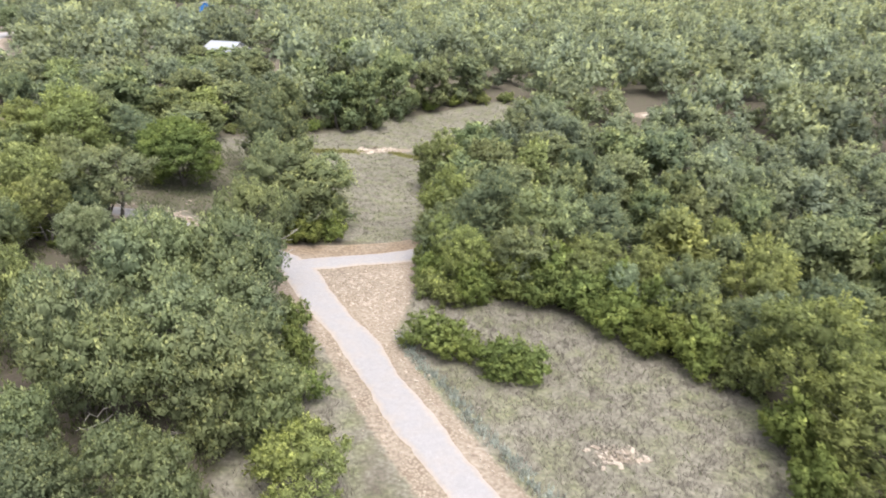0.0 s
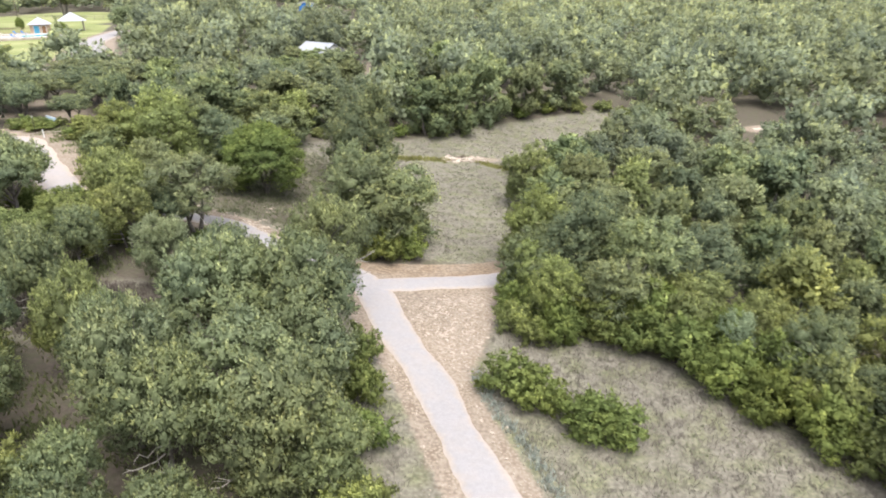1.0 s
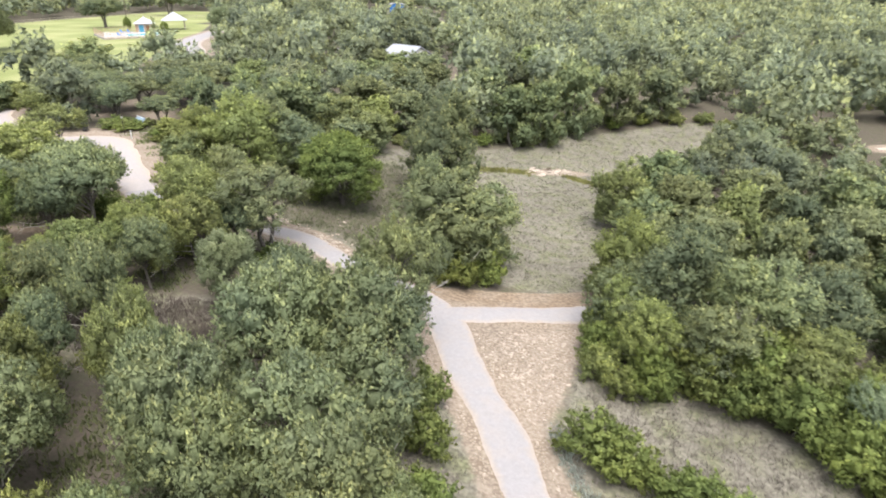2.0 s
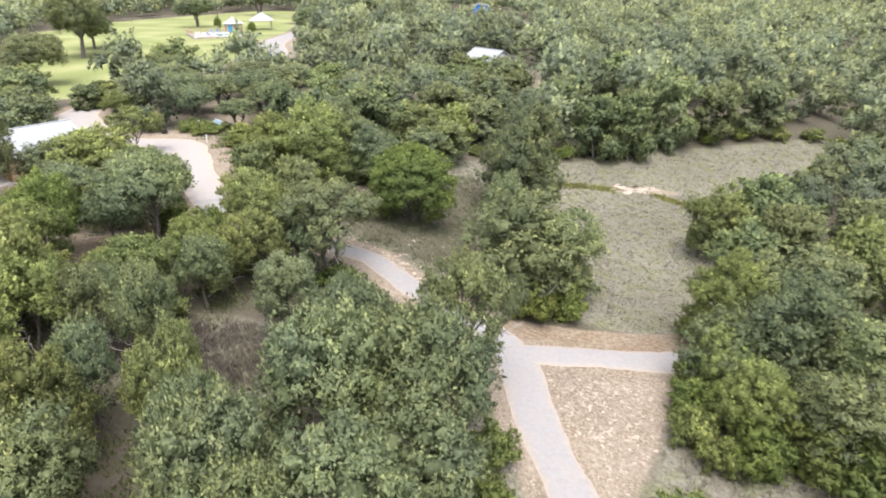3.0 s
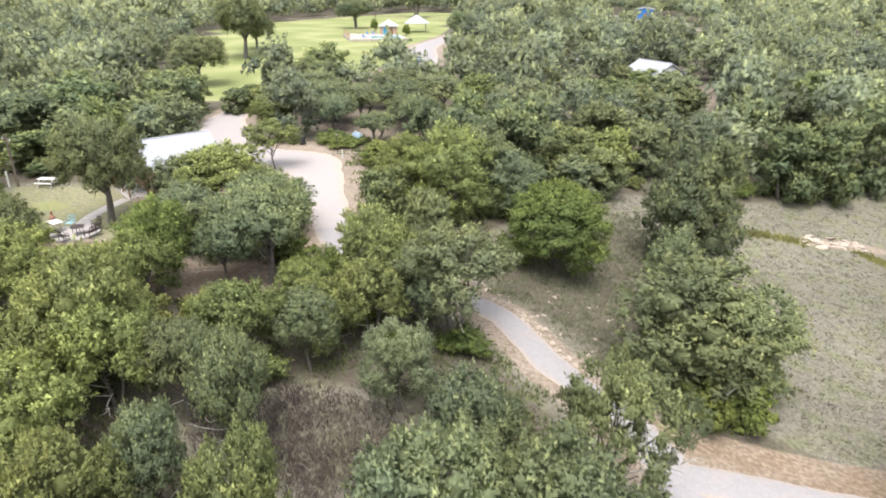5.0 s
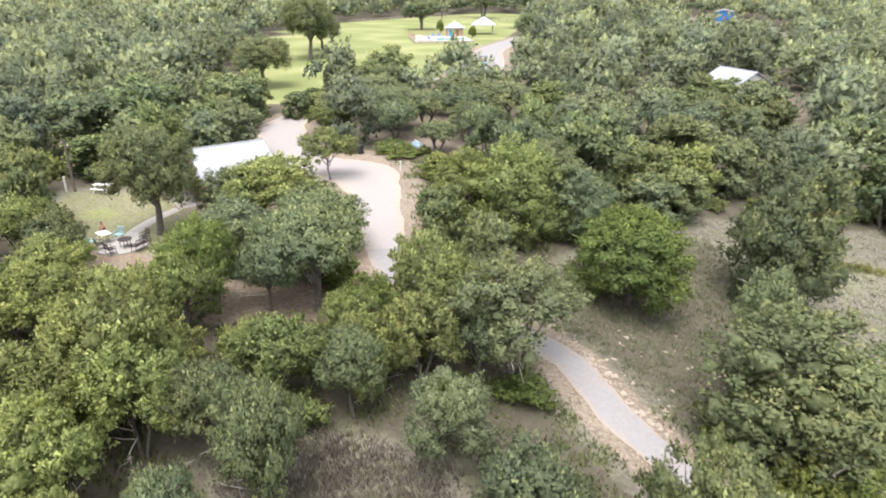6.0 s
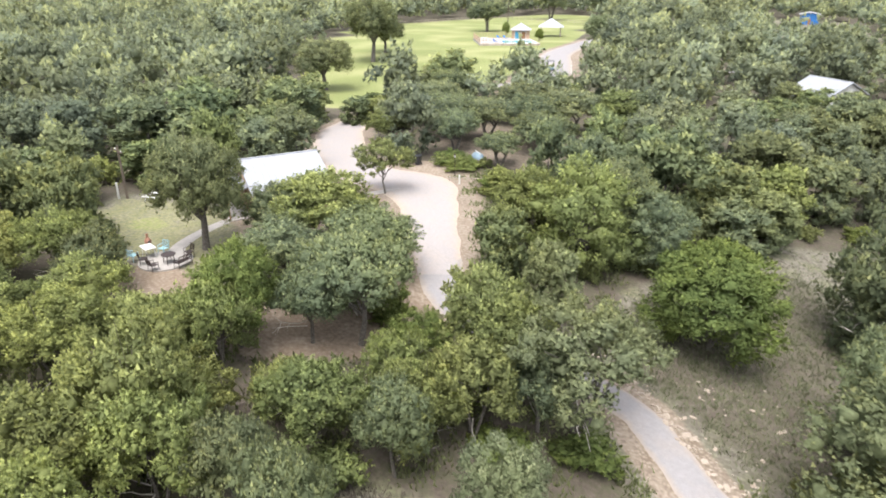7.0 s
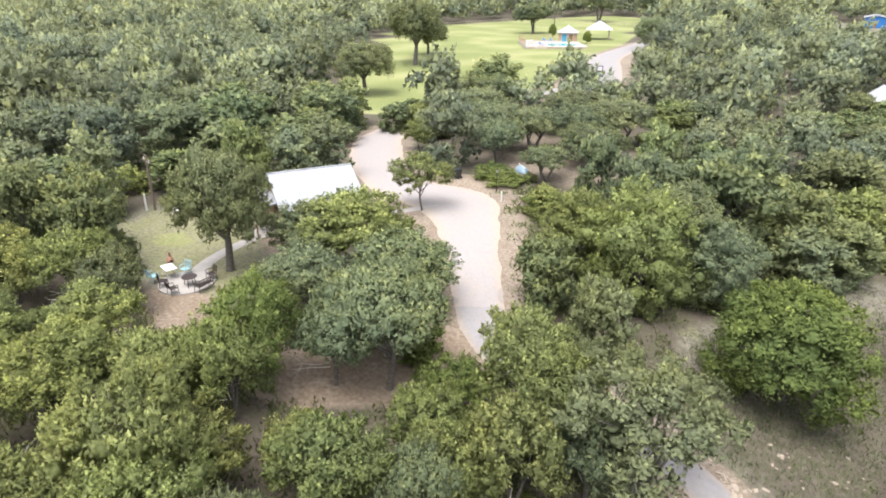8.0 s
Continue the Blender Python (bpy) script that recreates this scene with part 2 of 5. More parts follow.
def mesh_object(name, verts, faces, material, parent=None, flat=True):
    """A mesh from arrays: verts (n, 3), faces (m, 3 or 4)."""
    me = bpy.data.meshes.new(name)
    verts, faces = np.asarray(verts, np.float32), np.asarray(faces, np.int32)
    me.vertices.add(len(verts))
    me.vertices.foreach_set("co", verts.ravel())
    k = faces.shape[1]
    me.loops.add(faces.size)
    me.loops.foreach_set("vertex_index", faces.ravel())
    me.polygons.add(len(faces))
    me.polygons.foreach_set("loop_start", np.arange(0, faces.size, k, dtype=np.int32))
    me.update(calc_edges=True)
    if not flat:
        me.polygons.foreach_set("use_smooth", np.ones(len(faces), dtype=bool))
    me.materials.append(material)
    ob = new(name, me)
    if parent:
        ob.parent = parent
    return ob


def base(name, x, y, z, turn=0.0):
    ob = new(name)
    ob.empty_display_size = 0.2
    ob.matrix_world = pose(x, y, z, 0, 0, turn)
    return ob


def box(bm, x0, y0, z0, x1, y1, z1, bevel=0.0):
    made = bmesh.ops.create_cube(bm, size=1.0, matrix=Matrix.Translation(((x0 + x1) / 2, (y0 + y1) / 2, (z0 + z1) / 2))
                                 @ Matrix.Diagonal((abs(x1 - x0), abs(y1 - y0), abs(z1 - z0), 1)))
    if bevel:
        edges = list({e for v in made["verts"] for e in v.link_edges})
        bmesh.ops.bevel(bm, geom=edges, offset=bevel, segments=1, affect="EDGES")
    return bm


def rod(bm, a, b, r0, r1=None, sides=8):
    a, b = Vector(a), Vector(b)
    d = b - a
    m = Matrix.Translation((a + b) / 2) @ d.to_track_quat("Z", "Y").to_matrix().to_4x4()
    bmesh.ops.create_cone(bm, cap_ends=True, segments=sides, radius1=r0, radius2=r0 if r1 is None else r1, depth=d.length, matrix=m)
    return bm


def boxed(*args, **kw):
    return box(bmesh.new(), *args, **kw)


def rodded(*args, **kw):
    return rod(bmesh.new(), *args, **kw)


# ---- the lie of the land ----
def ground(x, y):
    """Height of the ground: a bottom with a dry creek, a rise to the house and a slow rise behind, a fall to the east."""
    u = np.clip((-x - 5) / 45, 0, 1)
    s = 0.6 * u + 0.4 * smooth(u)
    return -0.45 - 2.4 * smooth((x - 9) / 16) * smooth((y - 30) / 14) + 6.6 * s - 1.6 * smooth((y - 45) / 45) * (1 - s) + (5.5 - 6.5 * s + 3.2 * smooth((-x - 65) / 35)) * smooth((y - 96) / 40)


def gz(x, y):
    return float(ground(np.float64(x), np.float64(y)))


def away(px, py, line):
    """Distance to a polyline and the share of the way along its nearest piece's widths."""
    best, wide = np.full(px.shape, 1e9), np.zeros(px.shape)
    for (x0, y0, w0), (x1, y1, w1) in zip(line, line[1:]):
        dx, dy = x1 - x0, y1 - y0
        k = np.clip(((px - x0) * dx + (py - y0) * dy) / (dx * dx + dy * dy), 0, 1)
        d = np.hypot(px - x0 - k * dx, py - y0 - k * dy)
        near = d < best
        best, wide = np.where(near, d, best), np.where(near, w0 + k * (w1 - w0), wide)
    return best - wide / 2


def inside(px, py, poly):
    hit = np.zeros(np.shape(px), bool)
    for (x0, y0), (x1, y1) in zip(poly, poly[1:] + poly[:1]):
        cross = (y0 > py) != (y1 > py)
        hit ^= cross & (px < (x1 - x0) * (py - y0) / ((y1 - y0) or 1e-9) + x0)
    return hit


def soft(px, py, poly, width=1.6):
    """1 well inside a polygon, 0 well outside, sliding over a strip along its edge."""
    ring_line = [(x, y, 0.0) for x, y in poly + poly[:1]]
    d = away(px, py, ring_line) * np.where(inside(px, py, poly), -1.0, 1.0)
    return 1 - smooth((d + width) / (2 * width))


# roads: x, y, width
DRIVE = [(24.0, -20.0, 2.9), (15.0, -1.0, 2.9), (7.5, 14, 2.9), (4.2, 19.5, 2.9), (1.4, 24.4, 2.8), (-0.4, 27.5, 2.8), (-3.0, 32.6, 2.9), (-6.2, 39.0, 2.8), (-9.6, 44.2, 3.0),
         (-12.0, 48.6, 3.4), (-14.4, 51.2, 3.0), (-18.0, 52.6, 2.8), (-22.3, 53.8, 2.8), (-26.6, 55.8, 2.6), (-31.0, 55.6, 2.5),
         (-36.0, 54.6, 2.8), (-40.0, 54.5, 3.0), (-43.2, 56.4, 3.6), (-47.3, 59.4, 3.9), (-50.4, 62.0, 4.6), (-54.0, 64.8, 5.8),
         (-59.0, 67.4, 8.2), (-65.0, 66.8, 6.8), (-71.5, 68.2, 6.2), (-78.5, 72.2, 6.8), (-83.6, 76.2, 6.4), (-87.0, 81.0, 5.0)]
BIN_SOIL = [(-67.0, 71.4, 1.5), (-63.5, 72.8, 3.0), (-59.5, 74.2, 2.5), (-54.5, 72.4, 2.0)]
BRANCH = [(-12.2, 50.0, 2.6), (-10.0, 51.2, 2.7), (-7.4, 52.5, 2.7), (-4.8, 53.6, 2.8), (-2.0, 54.8, 3.0), (2.5, 57.0, 3.0), (8, 58.5, 3.0)]
FAR_LOT = [(-90, 114, 6), (-88, 124, 9), (-98, 140, 8), (-109, 157, 7), (-122, 190, 5)]
PATH = [(-57.0, 43.2, 1.5), (-59.0, 43.9, 1.4), (-60.4, 45.4, 1.25), (-61.5, 47.4, 1.2), (-62.2, 49.4, 1.2)]
WALK = [(-61.2, 59.6, 1.1), (-60.2, 61.6, 1.1), (-59.4, 64.2, 1.1), (-58.6, 66.6, 1.1)]
YARD_SOIL = [(-43, 53, 2.5), (-40.5, 48.5, 3.2), (-43.5, 43.5, 3.2), (-50, 41.5, 3.0), (-56, 40.5, 2.5)]
RED_BAND = [(-14, 53.0, 1.0), (-8.5, 54.6, 1.8), (-2.0, 57.4, 2.2), (2, 59, 1.5)]
EAST_TRACK = [(16.0, 51.0, 1.0), (18.5, 55.5, 1.4)]
FAR_TRACK = [(-86, 160, 3.0), (-79, 168, 4.0), (-75, 172, 4.0), (-71, 184, 3.6), (-70, 196, 3.0)]
EAST_CLEAR = [(37, 120, 1.2), (46, 122, 1.2)]
CREEK = [(-12.6, 93.6, 0.8), (-10.5, 95.4, 1.4), (-6.8, 97.6, 1.6), (-5.4, 98.2, 0.6)]
RUBBLE = [(-9.9, 48.4), (-6.6, 50.4), (-2.6, 52.0), (-2.3, 47.5), (-2.9, 43.0), (-3.6, 39.4), (-5.2, 41.0), (-7.6, 44.6)]
FIELD = [(20, -14), (12, 4), (5, 18), (-2.9, 38), (-2.4, 48), (1.2, 47.2), (9.6, 42.6), (14.8, 38.2), (19.2, 34.4), (18.4, 28.5), (18.0, 16), (24, 0), (29, -12)]
MEADOW = [(-25, 57), (0, 57), (1.5, 66), (0.5, 80), (1, 91), (8, 106), (16, 118), (14, 122), (-2, 115), (-12, 110.5), (-18.5, 100), (-31, 86),
          (-33.5, 74), (-34.5, 66), (-31, 60)]
WEST_MEADOW = [(-33, 58), (-17, 56), (-15, 62), (-16.5, 75), (-28, 84), (-34, 70)]
CLEARING = [(-35, 38), (-31.5, 41.8), (-25.5, 44.5), (-22.5, 40.5), (-24, 35.5), (-29.5, 34.0), (-34.5, 34.8)]
WEST_STRIP = [(-11.5, 20), (-3, 22), (-6.3, 35), (-11.5, 43.5), (-13, 41), (-11.2, 33)]
LAWN = [(-90, 90), (-102, 82), (-112, 87), (-144, 110), (-202, 166), (-214, 235), (-206, 292), (-172, 272), (-140, 212), (-118, 172), (-112, 158), (-99, 133), (-92, 113)]
YARD = [(-50, 44), (-55, 41), (-61, 40), (-73, 40.5), (-76, 46), (-70, 50), (-66, 52), (-58, 50)]
HOUSE_LOT = [(-66, 50), (-57, 48), (-52, 58), (-56, 64), (-67, 66), (-69, 60)]
GROVE = [(-76, 81), (-60, 76), (-52, 79), (-50, 90), (-54, 96), (-66, 98), (-80, 92)]
SOUTH_LAND = [(-7, 18), (-12, 10), (-20, 2), (-24, -60), (60, -60), (40, 8), (14, 18)]
FAR_CLEAR = [(-108, 262), (-84, 222), (-68, 208), (-58, 214), (-56, 246), (-84, 300), (-96, 316), (-146, 316), (-140, 298)]
BARN_LOT = [(-49, 112), (-31, 110), (-33, 156), (-56, 156), (-56, 136)]


def cover(px, py):
    """Shares of bare soil, lawn and leaf litter at a place."""
    roads = np.minimum(away(px, py, DRIVE), away(px, py, BRANCH))
    soil = 1 - smooth((roads - 0.2) / 1.5)
    for share, width, line in ((1.0, 0.9, RED_BAND), (0.9, 1.2, BIN_SOIL), (0.85, 1.8, YARD_SOIL), (1.0, 3.0, FAR_LOT), (0.8, 2.0, FAR_TRACK), (0.72, 1.2, CREEK), (0.8, 2.0, EAST_CLEAR), (0.5, 2.4, EAST_TRACK)):
        soil = np.maximum(soil, share * (1 - smooth(away(px, py, line) / width)))
    soil = np.maximum(soil, soft(px, py, RUBBLE, 1.5))
    soil = np.maximum(soil, 0.62 * (1 - smooth((np.hypot((px - 9.3) / 1.5, py - 27.2) - 0.5) / 1.0)))
    soil = np.maximum(soil, 0.62 * soft(px, py, HOUSE_LOT, 1.5))
    # worn ground on the verge between the drive and the trees
    soil = np.maximum(soil, 0.6 * (1 - smooth((away(px, py, DRIVE[16:22]) - 1.5) / 3.5)))
    soil = np.maximum(soil, 0.45 * soft(px, py, BARN_LOT, 2.0))
    soil = np.maximum(soil, 0.5 * soft(px, py, GROVE, 2.0))
    lawn = soft(px, py, LAWN, 2.5)
    lawn = np.maximum(lawn, 0.5 * soft(px, py, YARD, 2.0))
    soil = np.maximum(soil, 0.4 * soft(px, py, YARD, 2.0))
    lawn = np.maximum(lawn, 0.95 * (1 - smooth((np.hypot((px + 66) / 2.6, (py - 44.5) / 1.5) - 0.4) / 0.6)))
    open_land = np.zeros_like(px)
    for poly in (FIELD, MEADOW, CLEARING, WEST_STRIP, LAWN, YARD, FAR_CLEAR):
        open_land = np.maximum(open_land, soft(px, py, poly, 2.0))
    open_land = np.maximum(open_land, 1 - smooth(away(px, py, EAST_TRACK) / 1.5))
    open_land = np.maximum(open_land, 0.9 * soft(px, py, SOUTH_LAND, 6.0))
    open_land = np.maximum(open_land, 0.6 * (1 - smooth((roads - 1.5) / 2.5)))
    # litter also darkens the meadow's west end, and paints tree shade on the clearing
    return soil, lawn, np.maximum(1 - open_land, np.maximum(0.62 * soft(px, py, WEST_MEADOW, 3.0), 0.5 * soft(px, py, CLEARING, 2.0)))


def axis(steps):
    """Coordinates with a spacing that changes from stretch to stretch: (from, to, step)."""
    out = []
    for a, b, s in steps:
        out.extend(np.arange(a, b - s * 0.3, s))
    return np.array(out + [steps[-1][1]])


xs = axis([(-4000, -1000, 500), (-1000, -300, 100), (-300, -140, 16), (-140, -72, 2.0), (-72, 26, 0.7), (26, 70, 2.0), (70, 300, 23), (300, 1000, 100), (1000, 4000, 500)])
ys = axis([(-1500, -100, 200), (-100, 10, 10), (10, 75, 0.7), (75, 125, 1.1), (125, 250, 3.0), (250, 400, 15), (400, 1000, 100), (1000, 5000, 500)])
X, Y = np.meshgrid(xs, ys)
Z = ground(X, Y)
ii, jj = np.meshgrid(np.arange(len(xs) - 1), np.arange(len(ys) - 1))
q = (jj * len(xs) + ii).ravel()
land = mesh_object("ground", np.stack([X.ravel(), Y.ravel(), Z.ravel()], 1), np.stack([q, q + 1, q + 1 + len(xs), q + len(xs)], 1), GROUND, flat=False)
soil, lawn, litter = cover(X.ravel(), Y.ravel())
clay = np.maximum(1 - smooth((away(X.ravel(), Y.ravel(), RED_BAND) - 0.2) / 0.8), 0.6 * (1 - smooth(away(X.ravel(), Y.ravel(), YARD_SOIL) / 2.0)))
tint = land.data.attributes.new("cover", "FLOAT_COLOR", "POINT")
tint.data.foreach_set("color", np.stack([soil, lawn, litter, clay], 1).astype(np.float32).ravel())
tagged(land, "dry ranch land with pale grass, leaf litter and sandy soil", "ground", kind="structure")


def spline(line, step=0.5):
    """A smooth run of points along a polyline with widths."""
    p = [np.array(v, float) for v in line]
    p = [2 * p[0] - p[1]] + p + [2 * p[-1] - p[-2]]
    out = []
    for a, b, c, d in zip(p, p[1:], p[2:], p[3:]):
        n = max(2, int(np.hypot(*(c - b)[:2]) / step))
        for k in range(n):
            t = k / n
            out.append(0.5 * (2 * b + (c - a) * t + (2 * a - 5 * b + 4 * c - d) * t * t + (3 * b - a - 3 * c + d) * t ** 3))
    return np.array(out + [p[-2]])


def ribbon(name, line, material, lift, label, category, cross=9, ragged=0.18, crown=0.05, step=0.5):
    """A strip that lies on the ground, with ragged edges that run under it."""
    c = spline(line, step)
    d = np.gradient(c[:, :2], axis=0)
    d /= np.linalg.norm(d, axis=1)[:, None]
    side = np.stack([d[:, 1], -d[:, 0]], 1)
    rnd = np.random.RandomState(len(line))
    wob = [np.convolve(rnd.randn(len(c) + 8), np.ones(9) / 9, "valid")[: len(c)] * 2.2 * ragged for _ in range(2)]
    k = np.linspace(-1, 1, cross)
    verts = []
    for i in range(len(c)):
        half = c[i, 2] / 2
        for u in k:
            off = u * (half + (wob[0][i] if u < 0 else wob[1][i]) * abs(u))
            x, y = c[i, :2] + side[i] * off
            verts.append((x, y, gz(x, y) + (lift + crown * (1 - u * u) if abs(u) < 0.99 else -0.03)))
    n = len(c)
    a = (np.arange(n - 1)[:, None] * cross + np.arange(cross - 1)[None, :]).ravel()
    ob = mesh_object(name, verts, np.stack([a, a + 1, a + 1 + cross, a + cross], 1), material, flat=False)
    ob.data.attributes.new("margin", "FLOAT", "POINT").data.foreach_set("value", np.tile(np.abs(k) ** 2.2, n).astype(np.float32))
    return tagged(ob, label, category, kind="structure")


ribbon("road", DRIVE[:19], GRAVEL, 0.035, "pale crushed-limestone driveway winding through oak woods", "road")
ribbon("parking_area", DRIVE[17:], PALE_GRAVEL, 0.05, "wide pinkish-white gravel parking area beside the cabin", "parking area")
ribbon("road", BRANCH, GRAVEL, 0.045, "pale gravel side road leaving the driveway", "road")
ribbon("road", FAR_LOT, GRAVEL, 0.05, "wide pale gravel parking strip beside the lawn", "road", step=1.5)
ribbon("road", FAR_TRACK, GRAVEL, 0.05, "pale gravel track glimpsed through the far woods", "road", step=1.5)
ribbon("garden_path", PATH, CONCRETE, 0.05, "curved pale concrete garden path across the yard", "path", cross=7, ragged=0.02, crown=0.0, step=0.3)
ribbon("garden_path", WALK, CONCRETE, 0.09, "short pale concrete walk from the house to the parking area", "path", cross=5, ragged=0.02, crown=0.0, step=0.4)
ribbon("dirt_track", EAST_CLEAR, STONE, 0.04, "pale stony clearing in the far woods", "track", step=1.0)


# ---- trees ----
def unit(v):
    return v / np.maximum(np.linalg.norm(v, axis=-1, keepdims=True), 1e-9)


ICO = bmesh.new()
bmesh.ops.create_icosphere(ICO, subdivisions=1, radius=1.0)
ICO_V = np.array([v.co[:] for v in ICO.verts])
ICO_F = np.array([[v.index for v in f.verts] for f in ICO.faces])
ICO.free()



def leaf_cards(rnd, centre, face, size, slim=0.8, shoots=0):
    """One leaf, a slim triangle, at each centre, facing roughly the given way; the last ones, on shoots, point that way.
    Also the leaves' own normals."""
    n = len(centre)
    normal = unit(face + np.array([0, 0, 0.2]) + rnd.randn(n, 3) * 0.5)
    along = unit(np.cross(normal, rnd.randn(n, 3)))
    if shoots:
        along[-shoots:] = unit(face[-shoots:] + rnd.randn(shoots, 3) * 0.3)
        normal[-shoots:] = unit(np.cross(along[-shoots:], rnd.randn(shoots, 3)))
    across = np.cross(normal, along)
    length = size * (0.65 + 0.7 * rnd.rand(n, 1))
    length[n - shoots:] *= 1.25
    v = np.stack([centre - across * length * 0.5 * slim - along * length * 0.4, centre + across * length * 0.5 * slim - along * length * 0.4, centre + along * length * 0.6], 1)
    return v.reshape(-1, 3), np.arange(3 * n).reshape(-1, 3)[:, ::-1], normal


def crown_arrays(rnd, lobes, tufts, per, tuft_r, leaf, sprays=0.25, mass=0.55, flat=0.85, solid=0.52, rough=0.26, rag=0.17):
    """A crown of leafy tufts on the outer sides of a few boughs (x, y, z, radius): each tuft is a close, darker clump
    under a coat of outer leaves, with young shoots that stand up from it. Also how light each leaf is painted, from
    shaded inside to young lit tip, and its normal."""
    lobes = np.array(lobes, float)
    weight = lobes[:, 3] ** 2
    many = tufts * 14
    which = rnd.choice(len(lobes), many, p=weight / weight.sum())
    way = unit(rnd.randn(many, 3) + np.array([0, 0, 0.22]))
    spot = lobes[which, :3] + way * lobes[which, 3:4] * (0.78 + 0.3 * rnd.rand(many, 1)) * [1, 1, flat]
    deep = np.zeros(many, bool)
    for x, y, z, r in lobes:
        deep |= np.linalg.norm((spot - [x, y, z]) / [1, 1, flat], axis=1) < r * 0.74
    spot, way = spot[~deep], way[~deep]
    # tufts keep apart, so that each one shows
    apart = [0]
    for i in range(1, len(spot)):
        if len(apart) < tufts and np.all(((spot[apart] - spot[i]) ** 2).sum(1) > (tuft_r * 0.86) ** 2):
            apart.append(i)
    spot, way = spot[apart], way[apart]
    n = len(spot)
    rad = tuft_r * (0.55 + 0.7 * rnd.rand(n, 1, 1)) * rnd.uniform(0.72, 1.3, (n, 1, 3))
    age = rnd.uniform(0.0, 0.38, (n, 1))
    coat = int(per * (1 - sprays))
    d = unit(rnd.randn(n, coat, 3) + way[:, None, :] * 0.5 + np.array([0, 0, 0.3]))
    dent = 1 + 0.2 * np.sin(d[..., 0:1] * 6 + rad[..., 0:1] * 19) * np.sin(d[..., 1:2] * 7 + rad[..., 1:2] * 15)
    p1 = spot[:, None, :] + d * rad * dent * (0.6 + 0.78 * rnd.rand(n, coat, 1)) * [1, 1, 0.8]
    tips = max(1, (per - coat) // 5)
    aim = unit(way[:, None, :] * 0.6 + np.array([0, 0, 0.6]) + rnd.randn(n, tips, 3) * 0.55)
    t = rnd.rand(n, tips, 5, 1)
    p3 = spot[:, None, None, :] + aim[:, :, None, :] * rad[:, :, None, :] * (0.75 + 0.85 * t) * [1, 1, 0.85] + rnd.randn(n, tips, 5, 3) * leaf * 0.45
    pos = np.concatenate([p1.reshape(-1, 3), p3.reshape(-1, 3)])
    face = np.concatenate([d.reshape(-1, 3), np.repeat(aim.reshape(-1, 3), 5, 0)])
    v, f, own = leaf_cards(rnd, pos, face, leaf, shoots=n * tips * 5)
    top, foot = lobes[:, 2].max(), lobes[:, 2].min()
    heart = np.array([lobes[:, 0].mean(), lobes[:, 1].mean(), foot + 0.2 * (top - foot)])
    soft_n = np.repeat(unit(face * 0.34 + unit(pos - heart) * 0.56 + own * np.where(np.arange(len(pos)) < n * coat, rough, 0.0)[:, None]), 3, 0)
    # shoot tips coloured lighter, for new growth and for light on the tops
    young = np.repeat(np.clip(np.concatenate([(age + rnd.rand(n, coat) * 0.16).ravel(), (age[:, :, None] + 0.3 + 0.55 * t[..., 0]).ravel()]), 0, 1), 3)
    inner = max(8, int(per * 0.9))
    if mass:
        # leaves deep in each bough, their shade put in as a darker colour
        d2 = unit(rnd.randn(len(lobes), inner, 3)).reshape(-1, 3)
        big = np.repeat(lobes[:, 3:4], inner, 0)
        p2 = np.repeat(lobes[:, :3], inner, 0) + d2 * big * (mass * 0.75 + 0.35 * rnd.rand(len(big), 1)) * [1, 1, flat]
        v3, f3, own = leaf_cards(rnd, p2, d2, leaf * 1.4)
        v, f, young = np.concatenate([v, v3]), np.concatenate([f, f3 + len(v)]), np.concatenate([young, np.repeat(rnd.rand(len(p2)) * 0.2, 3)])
        soft_n = np.concatenate([soft_n, np.repeat(unit(d2 * 0.5 + own * 0.5), 3, 0)])
    # the close clump inside each tuft, and the dense inside of each bough, painted dark for shade
    shape = unit(ICO_V)
    heart, size, core_shade = [spot] * bool(solid), [rad[:, 0] * solid] * bool(solid), [age[:, 0] * 0.8] * bool(solid)
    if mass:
        heart.append(lobes[:, :3]), size.append(np.repeat(lobes[:, 3:4] * mass * 0.72, 3, 1)), core_shade.append(np.full(len(lobes), 0.12))
    heart, size, core_shade = np.concatenate(heart), np.concatenate(size), np.concatenate(core_shade)
    wob = np.clip(1 + rag * rnd.randn(len(heart), len(shape), 1), 0.45, 1.6)
    v2 = (heart[:, None, :] + shape[None] * wob * size[:, None, :] * [1, 1, 0.8]).reshape(-1, 3)
    f2 = (ICO_F[None] + (np.arange(len(heart)) * len(shape))[:, None, None]).reshape(-1, 3)
    return (np.concatenate([v, v2]), np.concatenate([f, f2 + len(v)]), np.concatenate([young, np.repeat(core_shade, len(shape))]),
            np.concatenate([soft_n, unit(np.tile(shape, (len(heart), 1)) + (rag - 0.17) * 1.2 * rnd.randn(len(v2), 3))]))


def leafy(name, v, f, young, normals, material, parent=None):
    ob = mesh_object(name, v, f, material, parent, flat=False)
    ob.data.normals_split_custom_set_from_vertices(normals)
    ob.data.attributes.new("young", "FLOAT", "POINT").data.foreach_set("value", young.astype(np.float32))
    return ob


def tube(points, radii, sides=7):
    points = np.array(points, float)
    d = unit(np.gradient(points, axis=0))
    u = unit(np.cross(d, [0.3, 0.9, 0.1]))
    w = np.cross(d, u)
    a = np.linspace(0, 2 * np.pi, sides, endpoint=False)
    ring = np.cos(a)[None, :, None] * u[:, None, :] + np.sin(a)[None, :, None] * w[:, None, :]
    v = (points[:, None, :] + ring * np.array(radii)[:, None, None]).reshape(-1, 3)
    f = []
